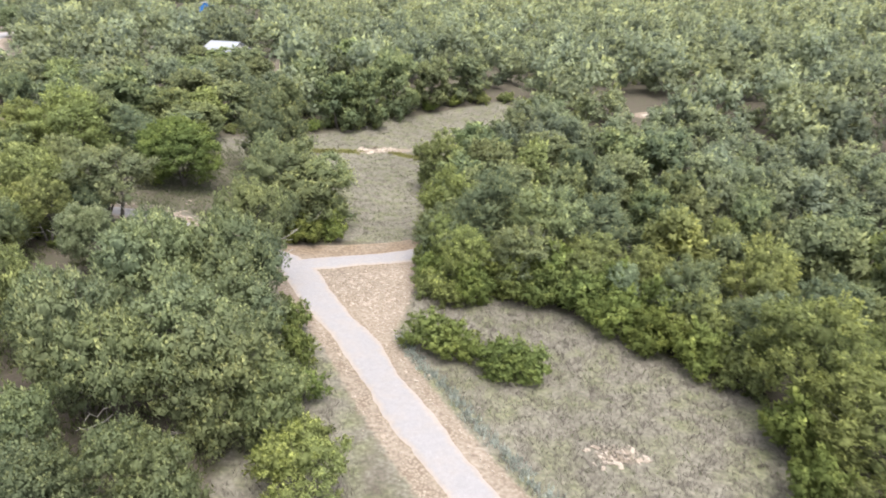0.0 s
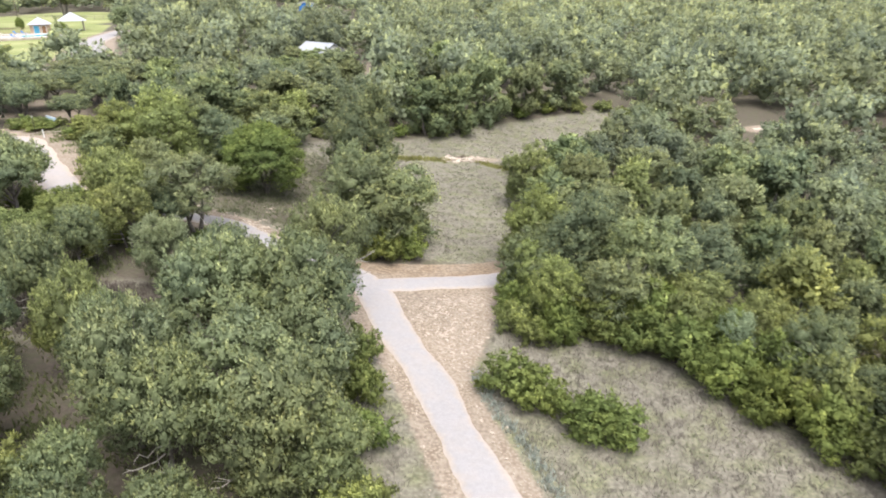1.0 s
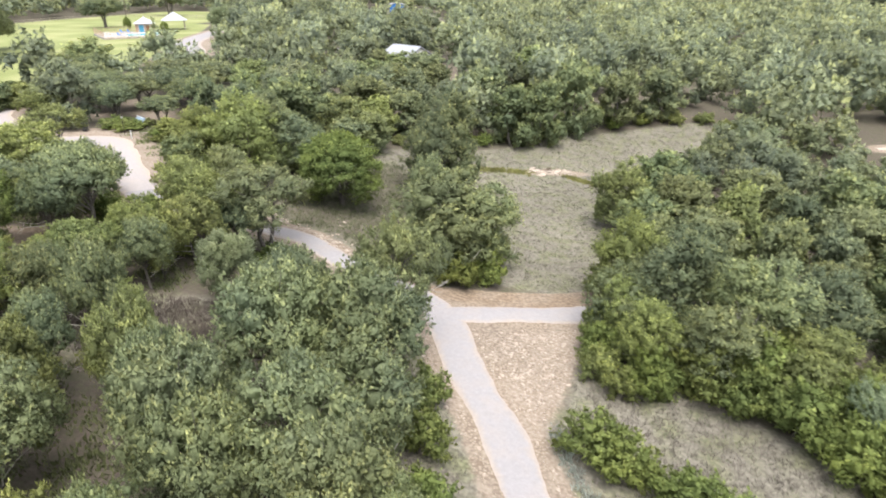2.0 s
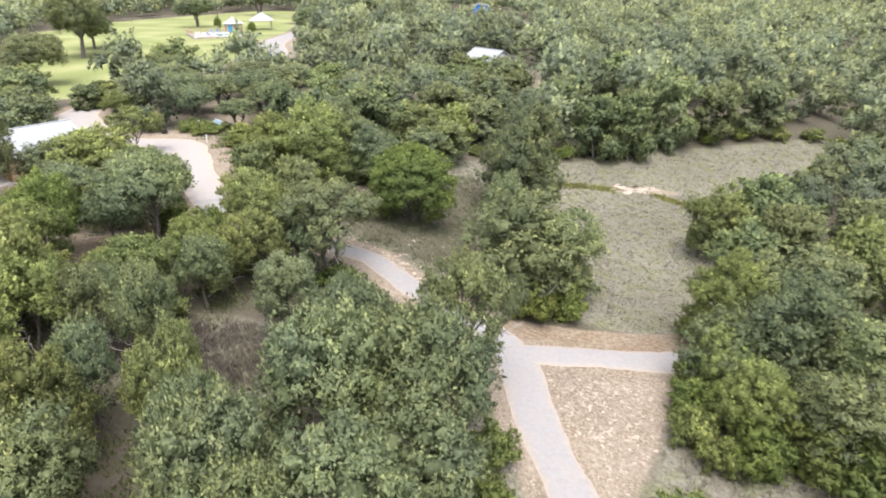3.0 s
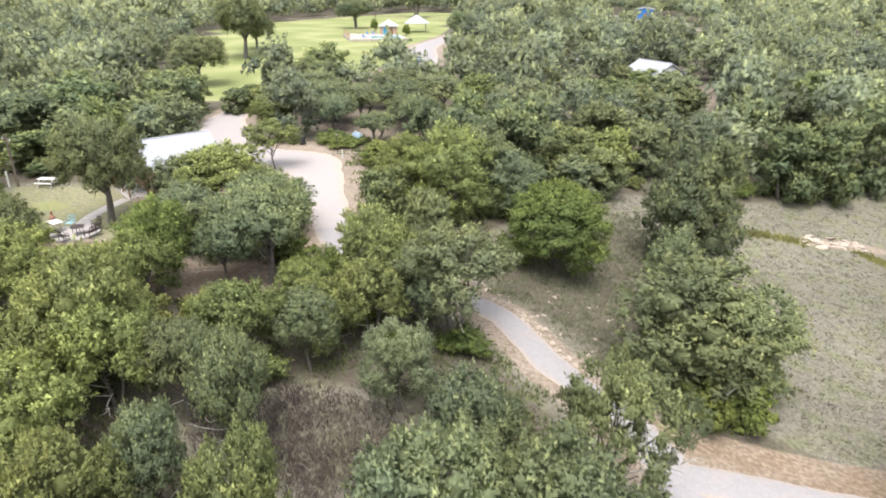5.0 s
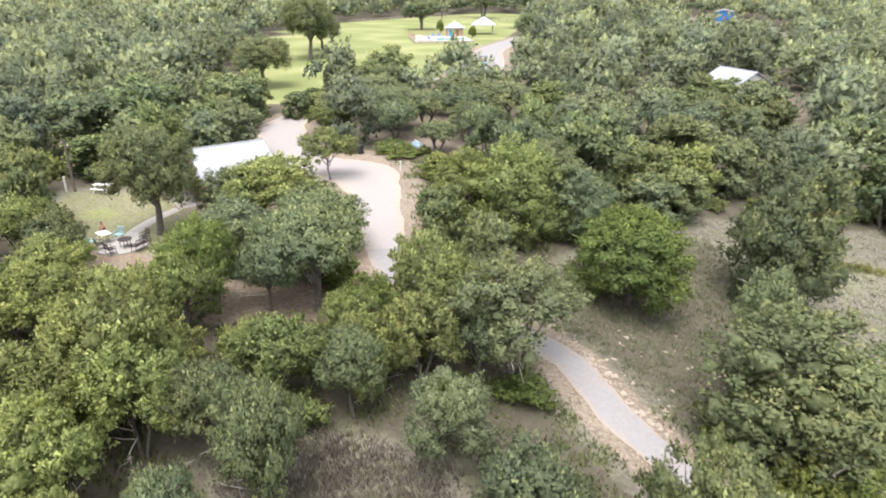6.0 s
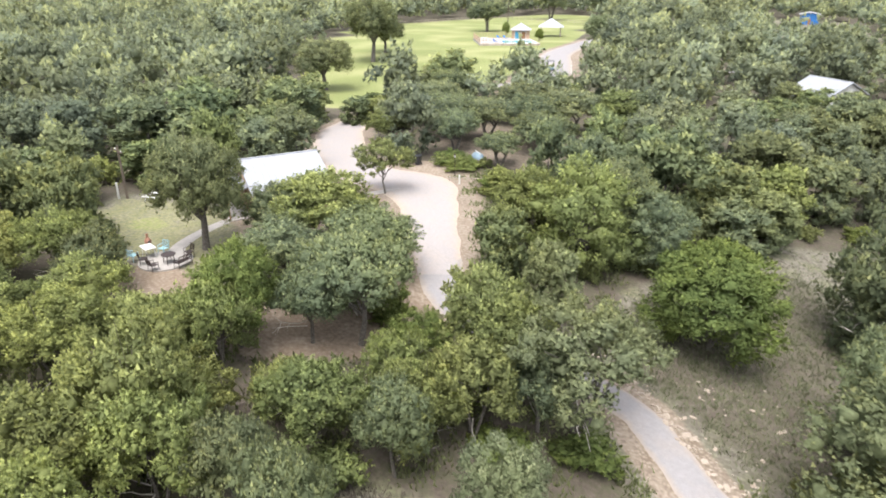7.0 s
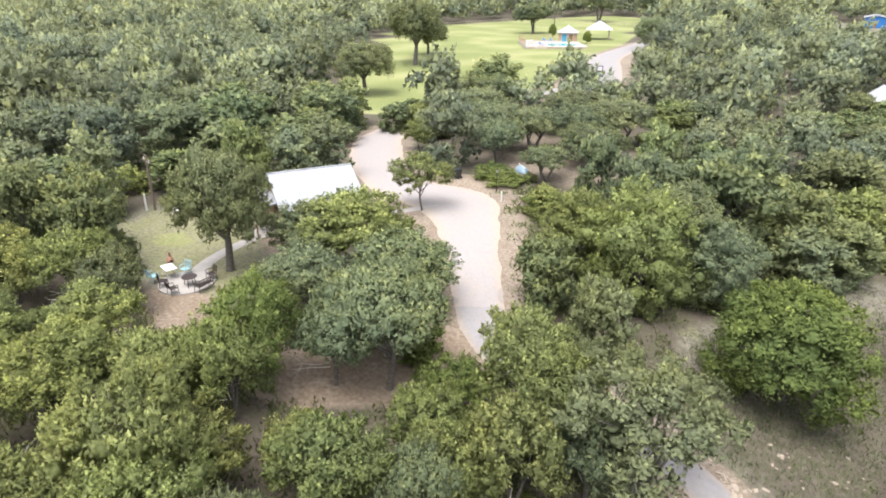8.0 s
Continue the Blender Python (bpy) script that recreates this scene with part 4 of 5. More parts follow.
# live oaks of the grove
for tree_row in [
    (9, -76.4, 87.2, 12.0, 3.6), (9, -70, 84, 11.2, 3.6), (9, -63.5, 91, 11.2, 4.2), (9, -72, 83.6, 11.3, 3.2), (9, -66, 80.0, 10.4, 2.6), (9, -58, 86, 10.4, 3.4),
    (9, -81, 93, 12.4, 3.6), (9, -70, 97, 11.4, 4.0), (9, -57.6, 78.6, 9.4, 2.4), (9, -66.5, 86.4, 11.0, 3.0), (9, -61.0, 95.6, 11.6, 3.6),
]:
    edge_oak(*tree_row)
# wood edge north of the meadow
for tree_row in [
    (0, -22.6, 109.6, 10.2, 3.4), (1, -16.8, 103.6, 8.7, 3.2), (0, -8.4, 113, 11.0, 3.6), (2, -1.8, 117, 9.4, 3.4), (1, -18.6, 132, 11.4, 3.6), (1, -37, 86.6, 9.0, 3.2),
    (2, -36, 94.4, 10.4, 3.4), (0, -35, 120.6, 10.8, 3.6), (1, -43, 85, 11.0, 3.4), (1, -35.2, 83.8, 9.3, 2.6), (0, -32.6, 79.4, 7.6, 2.6), (2, -31.4, 84.6, 7.6, 2.4), (3, -33.4, 90.2, 8.4, 2.8), (0, -30.6, 95.4, 8.6, 2.8), (0, 28, 81, 4.6, 3.4),
    (1, 23, 82, 4.4, 3.2), (2, 12.8, 81, 4.2, 3.4), (1, -12.6, 106.2, 9.0, 3.0), (0, 4.5, 121, 9.4, 3.6), (1, 5.5, 80.5, 4.6, 3.0), (1, 2.0, 70.0, 4.4, 2.6),
]:
    edge_oak(*tree_row)
# wood edge north of the meadow, farther along
for tree_row in [
    (0, 7.0, 64.0, 5.0, 3.0), (2, 3.0, 62.0, 4.8, 2.8), (1, 4.0, 87.0, 4.4, 2.8),
]:
    edge_oak(*tree_row)
# low oaks in front of the barn
for tree_row in [
    (2, -40.4, 117.2, 9.4, 2.8), (1, -44.8, 121.6, 9.4, 2.6), (0, -35.8, 113.6, 9.2, 2.8), (2, -33.0, 118.4, 9.4, 2.4), (1, -47.4, 115.6, 9.8, 3.0), (0, -39.4, 125.4, 8.6, 2.2),
]:
    edge_oak(*tree_row)
# wood edge behind the house and the parking area
for tree_row in [
    (0, -58.6, 108, 10.4, 3.4), (1, -72.4, 109, 10.4, 3.4), (3, -58.6, 101, 11.0, 3.4), (2, -61.2, 122, 11.6, 3.6), (1, -91, 104, 13.4, 4.0), (0, -86, 69.8, 12.6, 3.6),
    (1, -86, 59, 13.8, 4.0), (0, -86.6, 52.4, 12.6, 3.8), (1, -111, 50, 11.0, 4.0), (1, -81.2, 40, 10.0, 3.4), (1, -92, 74, 12.0, 3.6), (1, -79, 63.5, 11.6, 3.4),
    (0, -79, 55, 11.4, 3.4), (1, -78, 49.5, 10.0, 3.0), (1, -93, 77, 12.0, 3.4), (2, -79.6, 81.6, 9.2, 2.4),
]:
    edge_oak(*tree_row)
# wood edge behind the house and the parking area, farther along
for tree_row in [
    (1, -89.6, 72.6, 12.0, 3.0), (3, -86.4, 84.0, 9.0, 2.3), (1, -90.5, 86.5, 8.8, 2.2), (2, -82.2, 86.0, 9.2, 2.3), (0, -86.0, 80.4, 9.4, 2.0),
]:
    edge_oak(*tree_row)
for x, y, top, r in [(-131.7, 118.7, 20.6, 6.3), (-139.5, 128.5, 16.2, 4.8), (-113, 93.5, 15.0, 5.6)]:
    stand(GARDEN_OAK, x, y, top, r, "broad leafy oak standing alone on the green lawn", "lawn trees")
for x, y, top, r in [(-163.6, 190.2, 17.2, 6.4), (-186, 252, 20, 7.5), (-170, 262, 19, 6.5)]:
    stand(LIVE_MID, x, y, top, r, "spreading oak at the edge of the green lawn", "lawn trees")
stand(PALE, -111, 176, 16.0, 5.0, "wispy pale-green tree at the edge of the lawn", "lawn trees")
for x, y, top in [(-150.0, 184.0, 12.2), (-131.2, 176.6, 11.6)]:
    stand(JUNIPER, x, y, top, 1.25, "clipped conical evergreen beside the pool", "pool evergreens")


# woods that fill the rest, kept off roads, grass and houses
def clear_of(px, py, r):
    """Whether trees of radius r may stand at these places."""
    ok = np.minimum(away(px, py, DRIVE), away(px, py, BRANCH)) > r * 0.8
    ok &= (away(px, py, FAR_LOT) > r * 0.8 + 2) & (away(px, py, EAST_TRACK) > r * 0.7) & (away(px, py, EAST_CLEAR) > r * 0.8) & (away(px, py, YARD_SOIL) > r * 0.6)
    for poly in (FIELD, RUBBLE, WEST_STRIP, CLEARING, YARD, HOUSE_LOT, LAWN, BARN_LOT, MEADOW, FAR_CLEAR, GROVE):
        edge_line = [(x, y, 0.0) for x, y in poly + poly[:1]]
        ok &= ~inside(px, py, poly) & (away(px, py, edge_line) > r * 0.55)
    return ok


r3 = np.random.RandomState(7)
tries = 14000
fx, fy, fr = r3.uniform(-100, 70, tries), r3.uniform(4, 116, tries), r3.uniform(2.3, 4.5, tries)
# trees at the edge of the meadow come first
border = np.argsort(np.maximum(away(fx, fy, [(a, b, 0.0) for a, b in MEADOW + MEADOW[:1]]), 5.0), kind="stable")
fx, fy, fr = fx[border], fy[border], fr[border]
reach = np.hypot(fx + 8, fy - 16)
keep = clear_of(fx, fy, fr) & (np.hypot(fx + 5, fy - 18) > 13) & ~((fy < 14) & (fx > -8)) & (reach < 97) & (np.hypot(fx + 22, fy - 50) > 4.6) & (fx < 0.8 * fy + 13)
spots = np.array(placed)
for x, y, r, d in zip(fx[keep], fy[keep], fr[keep], reach[keep]):
    if np.any(np.hypot(spots[:, 0] - x, spots[:, 1] - y) < (0.9 if x > 4 else 0.84) * (spots[:, 2] * 0.9 + r)):
        continue
    spots = np.vstack([spots, (x, y, r)])
    r *= 0.98 if d > 62 else 0.9
    h = r3.uniform(4.8, 6.8) + 1.5 * (r - 2.1)
    kind = MID[r3.choice([0, 0, 0, 1, 1, 2, 2, 3])] if d < 62 or math.hypot(x + 20, y - 42) < 52 else WOODS[r3.randint(3)]
    stand(kind, x, y, gz(x, y) + h, r * r3.uniform(0.9, 1.12), "oak in the dense ranch woods", "oaks of the woods", r3.uniform(0, 360))


def far_woods(name, seed, region, spacing, radius, height, tufts, per, tuft_r, leaf, material, label, kinds=5, boughs=8, floor=0.8):
    """One mesh for woods too far off to count: uneven leafy crowns, each turned and scaled."""
    r2 = np.random.RandomState(seed)
    pats = []
    for _ in range(kinds):
        ls = lobe_set(r2, 7, 4, 0.1, boughs, skirt=boughs // 4)
        v, f, young, soft_n = crown_arrays(r2, ls, tufts, per, tuft_r, leaf, 0.25, 0.62, solid=0.0, rough=0.14, rag=0.3)
        pats.append((v, f[v[f][:, :, 2].max(1) > floor], young, soft_n))
    (x0, x1), (y0, y1) = region[:2]
    gx, gy = np.meshgrid(np.arange(x0, x1, spacing), np.arange(y0, y1, spacing))
    px = (gx + r2.uniform(-0.42, 0.42, gx.shape) * spacing).ravel()
    py = (gy + r2.uniform(-0.42, 0.42, gy.shape) * spacing).ravel()
    keep = region[2](px, py)
    for poly in (MEADOW, LAWN, FAR_CLEAR, BARN_LOT, YARD, FIELD, HOUSE_LOT, CLEARING, GROVE):
        keep &= ~inside(px, py, poly)
    keep &= away(px, py, [(a, b, 0.0) for a, b in LAWN + LAWN[:1]]) > 2.5
    keep &= (away(px, py, FAR_LOT) > 7) & (away(px, py, FAR_TRACK) > 4) & (away(px, py, DRIVE) > 2.5) & (away(px, py, EAST_TRACK) > 1.5) & (away(px, py, EAST_CLEAR) > 3)
    px, py = px[keep], py[keep]
    vs, fs, ag, ns, tones, at = [], [], [], [], [], 0
    for x, y in zip(px, py):
        v, f, young, soft_n = pats[r2.randint(kinds)]
        grown = r2.rand()
        a, s, h = r2.rand() * 6.28, radius / 4 * (0.66 + 0.6 * grown), height / 7 * (0.55 + 0.62 * grown + r2.uniform(0, 0.25))
        c, d = math.cos(a) * s, math.sin(a) * s
        w = np.stack([v[:, 0] * c - v[:, 1] * d + x, v[:, 0] * d + v[:, 1] * c + y, v[:, 2] * h + gz(x, y)], 1)
        vs.append(w)
        ca, sa = math.cos(a), math.sin(a)
        ns.append(np.stack([soft_n[:, 0] * ca - soft_n[:, 1] * sa, soft_n[:, 0] * sa + soft_n[:, 1] * ca, soft_n[:, 2]], 1))
        fs.append(f + at)
        ag.append(young)
        tones.append(np.full(len(v), r2.uniform(-0.3, 0.26)))
        at += len(v)
    ob = leafy(name, np.concatenate(vs), np.concatenate(fs), np.concatenate(ag), np.concatenate(ns), material)
    ob.data.attributes.new("tone", "FLOAT", "POINT").data.foreach_set("value", np.concatenate(tones).astype(np.float32))
    return tagged(ob, label, "woods", kind="stuff")


taken = spots


def ring(inner, outer, free):
    def keep(px, py):
        d, turn = np.hypot(px + 5, py - 12), np.degrees(np.arctan2(-px - 5, py - 12))
        ok = (d > inner) & (d < outer) & (turn > -42) & (turn < 92)
        if free:
            for a, b, c in taken:
                ok &= np.hypot(px - a, py - b) > c * 0.7 + 1.4
        return ok
    return keep


# distance haze is painted into the leaf colour of all three rings
far_woods("far_woods", 1, ((-230, 215), (-30, 235), ring(92, 225, True)), 8.4, 4.3, 8.0, 40, 20, 0.76, 0.5, LEAF_HAZED, "dense oak woods stretching away behind the clearings")
far_woods("far_woods", 2, ((-450, 420), (-90, 450), ring(225, 440, False)), 9.8, 4.6, 8.2, 20, 10, 1.1, 0.9, LEAF_HAZED, "distant oak woods reaching to the horizon", boughs=4, floor=2.4)
far_woods("far_woods", 3, ((-1500, 1300), (-400, 1500), ring(440, 1300, False)), 38.0, 21.0, 8.0, 26, 12, 1.3, 0.9, LEAF_HAZED, "oak woods on the horizon", boughs=3, floor=2.4)


# ---- dry grass, weeds and stones ----
def blades(name, seed, spots, per, height, width, spread, material, label, category="grass"):
    """Tufts of grass: each blade one slim bent strip end."""
    r2 = np.random.RandomState(seed)
    n = len(spots) * per
    foot = np.repeat(spots, per, 0) + r2.randn(n, 2) * spread
    z = ground(foot[:, 0], foot[:, 1])
    a = r2.rand(n) * 6.283
    h = height * (0.5 + r2.rand(n))
    lean = h * (0.2 + 0.6 * r2.rand(n))
    b = r2.rand(n) * 6.283
    w = width * (0.6 + 0.8 * r2.rand(n))
    p0 = np.stack([foot[:, 0] - np.cos(a) * w, foot[:, 1] - np.sin(a) * w, z - 0.02], 1)
    p1 = np.stack([foot[:, 0] + np.cos(a) * w, foot[:, 1] + np.sin(a) * w, z - 0.02], 1)
    p2 = np.stack([foot[:, 0] + np.cos(b) * lean, foot[:, 1] + np.sin(b) * lean, z + h], 1)
    v = np.stack([p0, p1, p2], 1).reshape(-1, 3)
    return tagged(mesh_object(name, v, np.arange(3 * n).reshape(-1, 3), material), label, category, kind="stuff")


def scatter(seed, poly, count, clear=0.6):
    r2 = np.random.RandomState(seed)
    lo, hi = np.min(poly, 0), np.max(poly, 0)
    p = r2.uniform(lo, hi, (count, 2))
    keep = inside(p[:, 0], p[:, 1], poly) & (away(p[:, 0], p[:, 1], DRIVE) > clear) & (away(p[:, 0], p[:, 1], BRANCH) > clear)
    keep &= away(p[:, 0], p[:, 1], RED_BAND) > 0.4
    keep &= away(p[:, 0], p[:, 1], [(a, b, 0.0) for a, b in poly + poly[:1]]) > np.abs(r2.randn(count)) * 0.8
    keep &= away(p[:, 0], p[:, 1], CREEK) > 0.2
    return p[keep]


blades("dry_grass", 1, scatter(1, FIELD, 20000, 1.1), 7, 0.24, 0.021, 0.14, DRY_BLADE, "thick grey-mauve dry grass covering the roadside field")
meadow_spots = scatter(2, MEADOW, 16000, 1.0)
meadow_spots = meadow_spots[~inside(meadow_spots[:, 0], meadow_spots[:, 1], WEST_MEADOW) | (np.arange(len(meadow_spots)) % 5 < 2)]
blades("dry_grass", 2, meadow_spots, 6, 0.13, 0.03, 0.16, DRY_BLADE, "pale dry grass of the sloping meadow")
blades("dry_grass", 3, scatter(3, CLEARING, 4200), 7, 0.3, 0.020, 0.15, CLEAR_BLADE, "brown dry grass in the woodland clearing, coloured darker for tree shade")
blades("dry_grass", 4, scatter(4, WEST_STRIP, 1800, 1.2), 7, 0.255, 0.019, 0.14, DRY_BLADE, "dry grass strip between drive and trees")
blades("green_grass", 5, scatter(5, MEADOW, 7000, 1.0), 5, 0.16, 0.035, 0.16, GREEN_BLADE, "greenish grass mixed into the meadow")
blades("green_grass", 8, scatter(8, WEST_MEADOW, 5000, 1.0), 6, 0.24, 0.024, 0.16, GREEN_BLADE, "grey-green grass at the meadow's end")
blades("green_grass", 6, scatter(6, FIELD, 1500, 1.0), 5, 0.2, 0.03, 0.12, GREEN_BLADE, "sparse green grass in the roadside field")
r5 = np.random.RandomState(9)
shade = r5.uniform((-58, 14), (-8, 84), (15000, 2))
shade = shade[(away(shade[:, 0], shade[:, 1], BRANCH) > 4) & clear_of(shade[:, 0], shade[:, 1], np.full(len(shade), 1.0))]
clumps = np.sin(shade[:, 0] * 1.1 + np.sin(shade[:, 1] * 0.8)) * np.sin(shade[:, 1] * 1.3) > -0.15
blades("undergrowth", 11, shade[clumps], 11, 0.26, 0.06, 0.3, UNDER_BLADE, "low green undergrowth on the shaded woodland floor", "undergrowth")
edge = spline([(-3.0, 39.4, 1), (-1.7, 36.4, 1), (0.2, 33.2, 1), (2.1, 29.6, 1), (3.8, 26.4, 1), (5.6, 23.0, 1)], 0.25)[:, :2]
blades("silver_weeds", 7, np.repeat(edge, 3, 0) + r5.randn(len(edge) * 3, 2) * 0.22, 9, 0.26, 0.035, 0.12, SILVER_BLADE, "silvery blue-green weeds along the drive's edge", "weeds")


weed_line = np.concatenate([spline([(-19, 89.0, 1), (-16, 91.2, 1), (-12.6, 93.4, 1)], 0.2), spline([(-7.5, 95.4, 1), (-4.5, 94.2, 1), (-1.5, 92.0, 1)], 0.2)])[:, :2]
blades("yellow_weeds", 8, np.repeat(weed_line, 6, 0) + r5.randn(len(weed_line) * 6, 2) * 0.45, 8, 0.3, 0.045, 0.16, WEED_BLADE, "yellow-green weeds along the dry creek", "weeds")


def stone_data(seed):
    r2 = np.random.RandomState(seed)
    bm = bmesh.new()
    bmesh.ops.create_icosphere(bm, subdivisions=1, radius=0.5)
    for v in bm.verts:
        v.co = Vector(v.co) * (1 + 0.28 * r2.randn())
        v.co.z *= 0.5
    me = bpy.data.meshes.new("stone")
    bm.to_mesh(me)
    bm.free()
    me.materials.append(STONE)
    return me


STONES = [stone_data(k) for k in range(5)]


def rubble(name, seed, spots, singles, size, label):
    """A bed of loose limestone pieces: the larger ones apart, the small ones as one mesh."""
    r2 = np.random.RandomState(seed)
    bed = base(name, float(spots[0][0]), float(spots[0][1]), 0)
    tagged(bed, label, "rubble", kind="structure")
    off = bed.matrix_world.inverted()
    for x, y in spots[:singles]:
        s = size * r2.uniform(0.8, 1.9)
        ob = new("stone", STONES[r2.randint(5)])
        ob.parent = bed
        ob.matrix_basis = off @ pose(x, y, gz(x, y) + 0.05 * s, r2.uniform(-15, 15), r2.uniform(-15, 15), r2.uniform(0, 360)) @ Matrix.Diagonal((s, s * r2.uniform(0.5, 0.9), s * 0.6, 1))
    vs, fs, at = [], [], 0
    for x, y in spots[singles:]:
        s = size * r2.uniform(0.25, 0.7)
        a = r2.rand() * 6.28
        v = ICO_V * (1 + 0.25 * r2.randn(len(ICO_V), 1)) * [s * 0.5, s * 0.35, s * 0.25]
        v = np.stack([v[:, 0] * math.cos(a) - v[:, 1] * math.sin(a) + x, v[:, 0] * math.sin(a) + v[:, 1] * math.cos(a) + y, v[:, 2] + gz(x, y) + 0.02], 1)
        vs.append(v - np.array(bed.location))
        fs.append(ICO_F + at)
        at += len(v)
    if vs:
        tagged(mesh_object("small_stones", np.concatenate(vs), np.concatenate(fs), STONE, bed), kind="stuff")
    return bed


r6 = np.random.RandomState(4)
bed = scatter(11, RUBBLE, 5200, 0.1)
rubble("rubble_patch", 1, bed, 290, 0.19, "broken pale limestone rubble on sandy soil at the road fork")
verge = spline(DRIVE[4:10], 0.12)
verge = np.concatenate([verge[:, :2] + np.array([0.85, 0.52]) * (verge[:, 2:3] / 2 + np.abs(r6.randn(len(verge), 1)) * 0.55 + 0.1),
                        verge[:, :2] - np.array([0.85, 0.52]) * (verge[:, 2:3] / 2 + np.abs(r6.randn(len(verge), 1)) * 0.6 + 0.1)])
r6.shuffle(verge)
rubble("stony_verge", 2, verge, 60, 0.2, "loose limestone pieces along the drive's verges")
verge2 = spline(DRIVE[11:15], 0.1)
verge2 = verge2[:, :2] + np.array([-0.35, 0.93]) * (verge2[:, 2:3] / 2 + np.abs(r6.randn(len(verge2), 1)) * 0.9 + 0.2)
r6.shuffle(verge2)
rubble("stony_verge", 3, verge2, 70, 0.3, "pale stones on the bank beside the drive's bend")
creek = spline(CREEK[:3], 0.1)[:, :2]
creek = creek + r6.randn(len(creek), 2) * [0.5, 0.6]
r6.shuffle(creek)
rubble("creek_bank", 4, creek, 30, 0.75, "white limestone blocks exposed in the eroded creek bank")
strewn = np.array([-21.5, 60.5]) + r6.randn(150, 2) * [3.6, 3.4]
strewn = strewn[(away(strewn[:, 0], strewn[:, 1], DRIVE) > 0.8)]
rubble("scattered_stones", 6, strewn, 60, 0.22, "pale stones strewn over the sloping grass")
spot = np.array([9.3, 27.2]) + r6.randn(60, 2) * [0.9, 0.5]
rubble("stone_outcrop", 5, spot, 25, 0.3, "pale limestone outcrop in the dry grass")


# ---- the house and its yard ----
def slab_roof(bm, a, b, c, d, thick=0.12):
    """A sloping slab from four corners, thickened downwards."""
    top = [bm.verts.new(p) for p in (a, b, c, d)]
    low = [bm.verts.new((p[0], p[1], p[2] - thick)) for p in (a, b, c, d)]
    bm.faces.new(top)
    bm.faces.new(low[::-1])
    for i in range(4):
        j = (i + 1) % 4
        bm.faces.new((top[j], top[i], low[i], low[j]))
    return bm


def seams(parent, length, run, ridge, eave, side, count):
    """Raised seams down one side of a metal roof."""
    me = None
    for k in range(count + 1):
        y = -length / 2 + length * k / count
        bm = bmesh.new()
        rod(bm, (0, y, ridge + 0.02), (side * run, y, eave + 0.02), 0.013, sides=4)
        if me is None:
            me = part("roof_seam", bm, ROOF, parent).data
        else:
            bm.free()
            ob = new("roof_seam", me)
            ob.parent = parent
            ob.location.y = length * k / count


def cabin(name, x, y, turn, length, half, ridge, eave, wall, label, over=0.45, seam=14, porch=False):
    """A gabled house along its own y: walls, roof sides with seams, ridge cap, door and windows."""
    z = min(gz(x, y), gz(x + 3, y), gz(x - 3, y), gz(x, y + 3), gz(x, y - 3))
    ob = tagged(base(name, x, y, z, turn), label, "house")
    h, L = half - over, length / 2 - over
    we = eave + (ridge - eave) * over / half - 0.15
    for sx in (-1, 1):
        part("wall", boxed(sx * h, -L, -0.6, sx * (h - 0.15), L, we), wall, ob)
    for sy in (-1, 1):
        bm = bmesh.new()
        pts = [(-h + 0.16, -0.6), (h - 0.16, -0.6), (h - 0.16, we), (0, we + (ridge - eave) * h / half), (-h + 0.16, we)]
        rows = [[bm.verts.new((px, sy * (L - d), pz)) for px, pz in pts] for d in (0.0, 0.15)]
        bm.faces.new(rows[0] if sy < 0 else rows[0][::-1])
        bm.faces.new(rows[1][::-1] if sy < 0 else rows[1])
        for i in range(5):
            j = (i + 1) % 5
            bm.faces.new((rows[0][i], rows[1][i], rows[1][j], rows[0][j]))
        bmesh.ops.recalc_face_normals(bm, faces=bm.faces)
        gable = part("gable_wall", bm, wall, ob)
        for k in range(12):
            px = -h + 0.25 + (2 * h - 0.5) * k / 11
            hi = we + (ridge - eave) * (1 - abs(px) / h) * h / half - 0.12
            part("batten", boxed(px - 0.03, sy * L, -0.1, px + 0.03, sy * (L + 0.025), hi), wall, gable)
    roofs = []
    for sx in (-1, 1):
        bm = slab_roof(bmesh.new(), (0, -length / 2, ridge), (sx * half, -length / 2, eave), (sx * half, length / 2, eave), (0, length / 2, ridge))
        bmesh.ops.recalc_face_normals(bm, faces=bm.faces)
        roofs.append(part("roof", bm, ROOF, ob, "pale standing-seam metal roof"))
        seams(roofs[-1], length, half, ridge, eave, sx, seam)
        part("gutter", boxed(sx * half, -length / 2, eave - 0.14, sx * (half + 0.1), length / 2, eave - 0.02, bevel=0.02), WHITE, ob)
    part("ridge_cap", rodded((0, -length / 2, ridge + 0.02), (0, length / 2, ridge + 0.02), 0.07, sides=6), ROOF, ob)
    for sx, yy in ((-1, -1.5), (1, -1.5), (1, 1.6), (-1, 1.6)):
        w = part("window", boxed(sx * h, yy - 0.5, 1.0, sx * (h + 0.05), yy + 0.5, 2.1, bevel=0.01), WHITE, ob, "white framed window")
        part("pane", boxed(sx * (h + 0.051), yy - 0.42, 1.08, sx * (h + 0.06), yy + 0.42, 2.02), DARK_GLASS, w)
    d = part("door", boxed(-0.5, -L - 0.03, 0.0, 0.45, -L - 0.08, 2.05, bevel=0.01), SIDING, ob, "brown wooden door")
    part("door_handle", rodded((0.32, -L - 0.08, 1.0), (0.32, -L - 0.15, 1.0), 0.03), IRON, d)
    part("gable_vent", boxed(-0.25, -L - 0.03, we + 0.35, 0.25, -L - 0.07, we + 0.8), WHITE, ob)
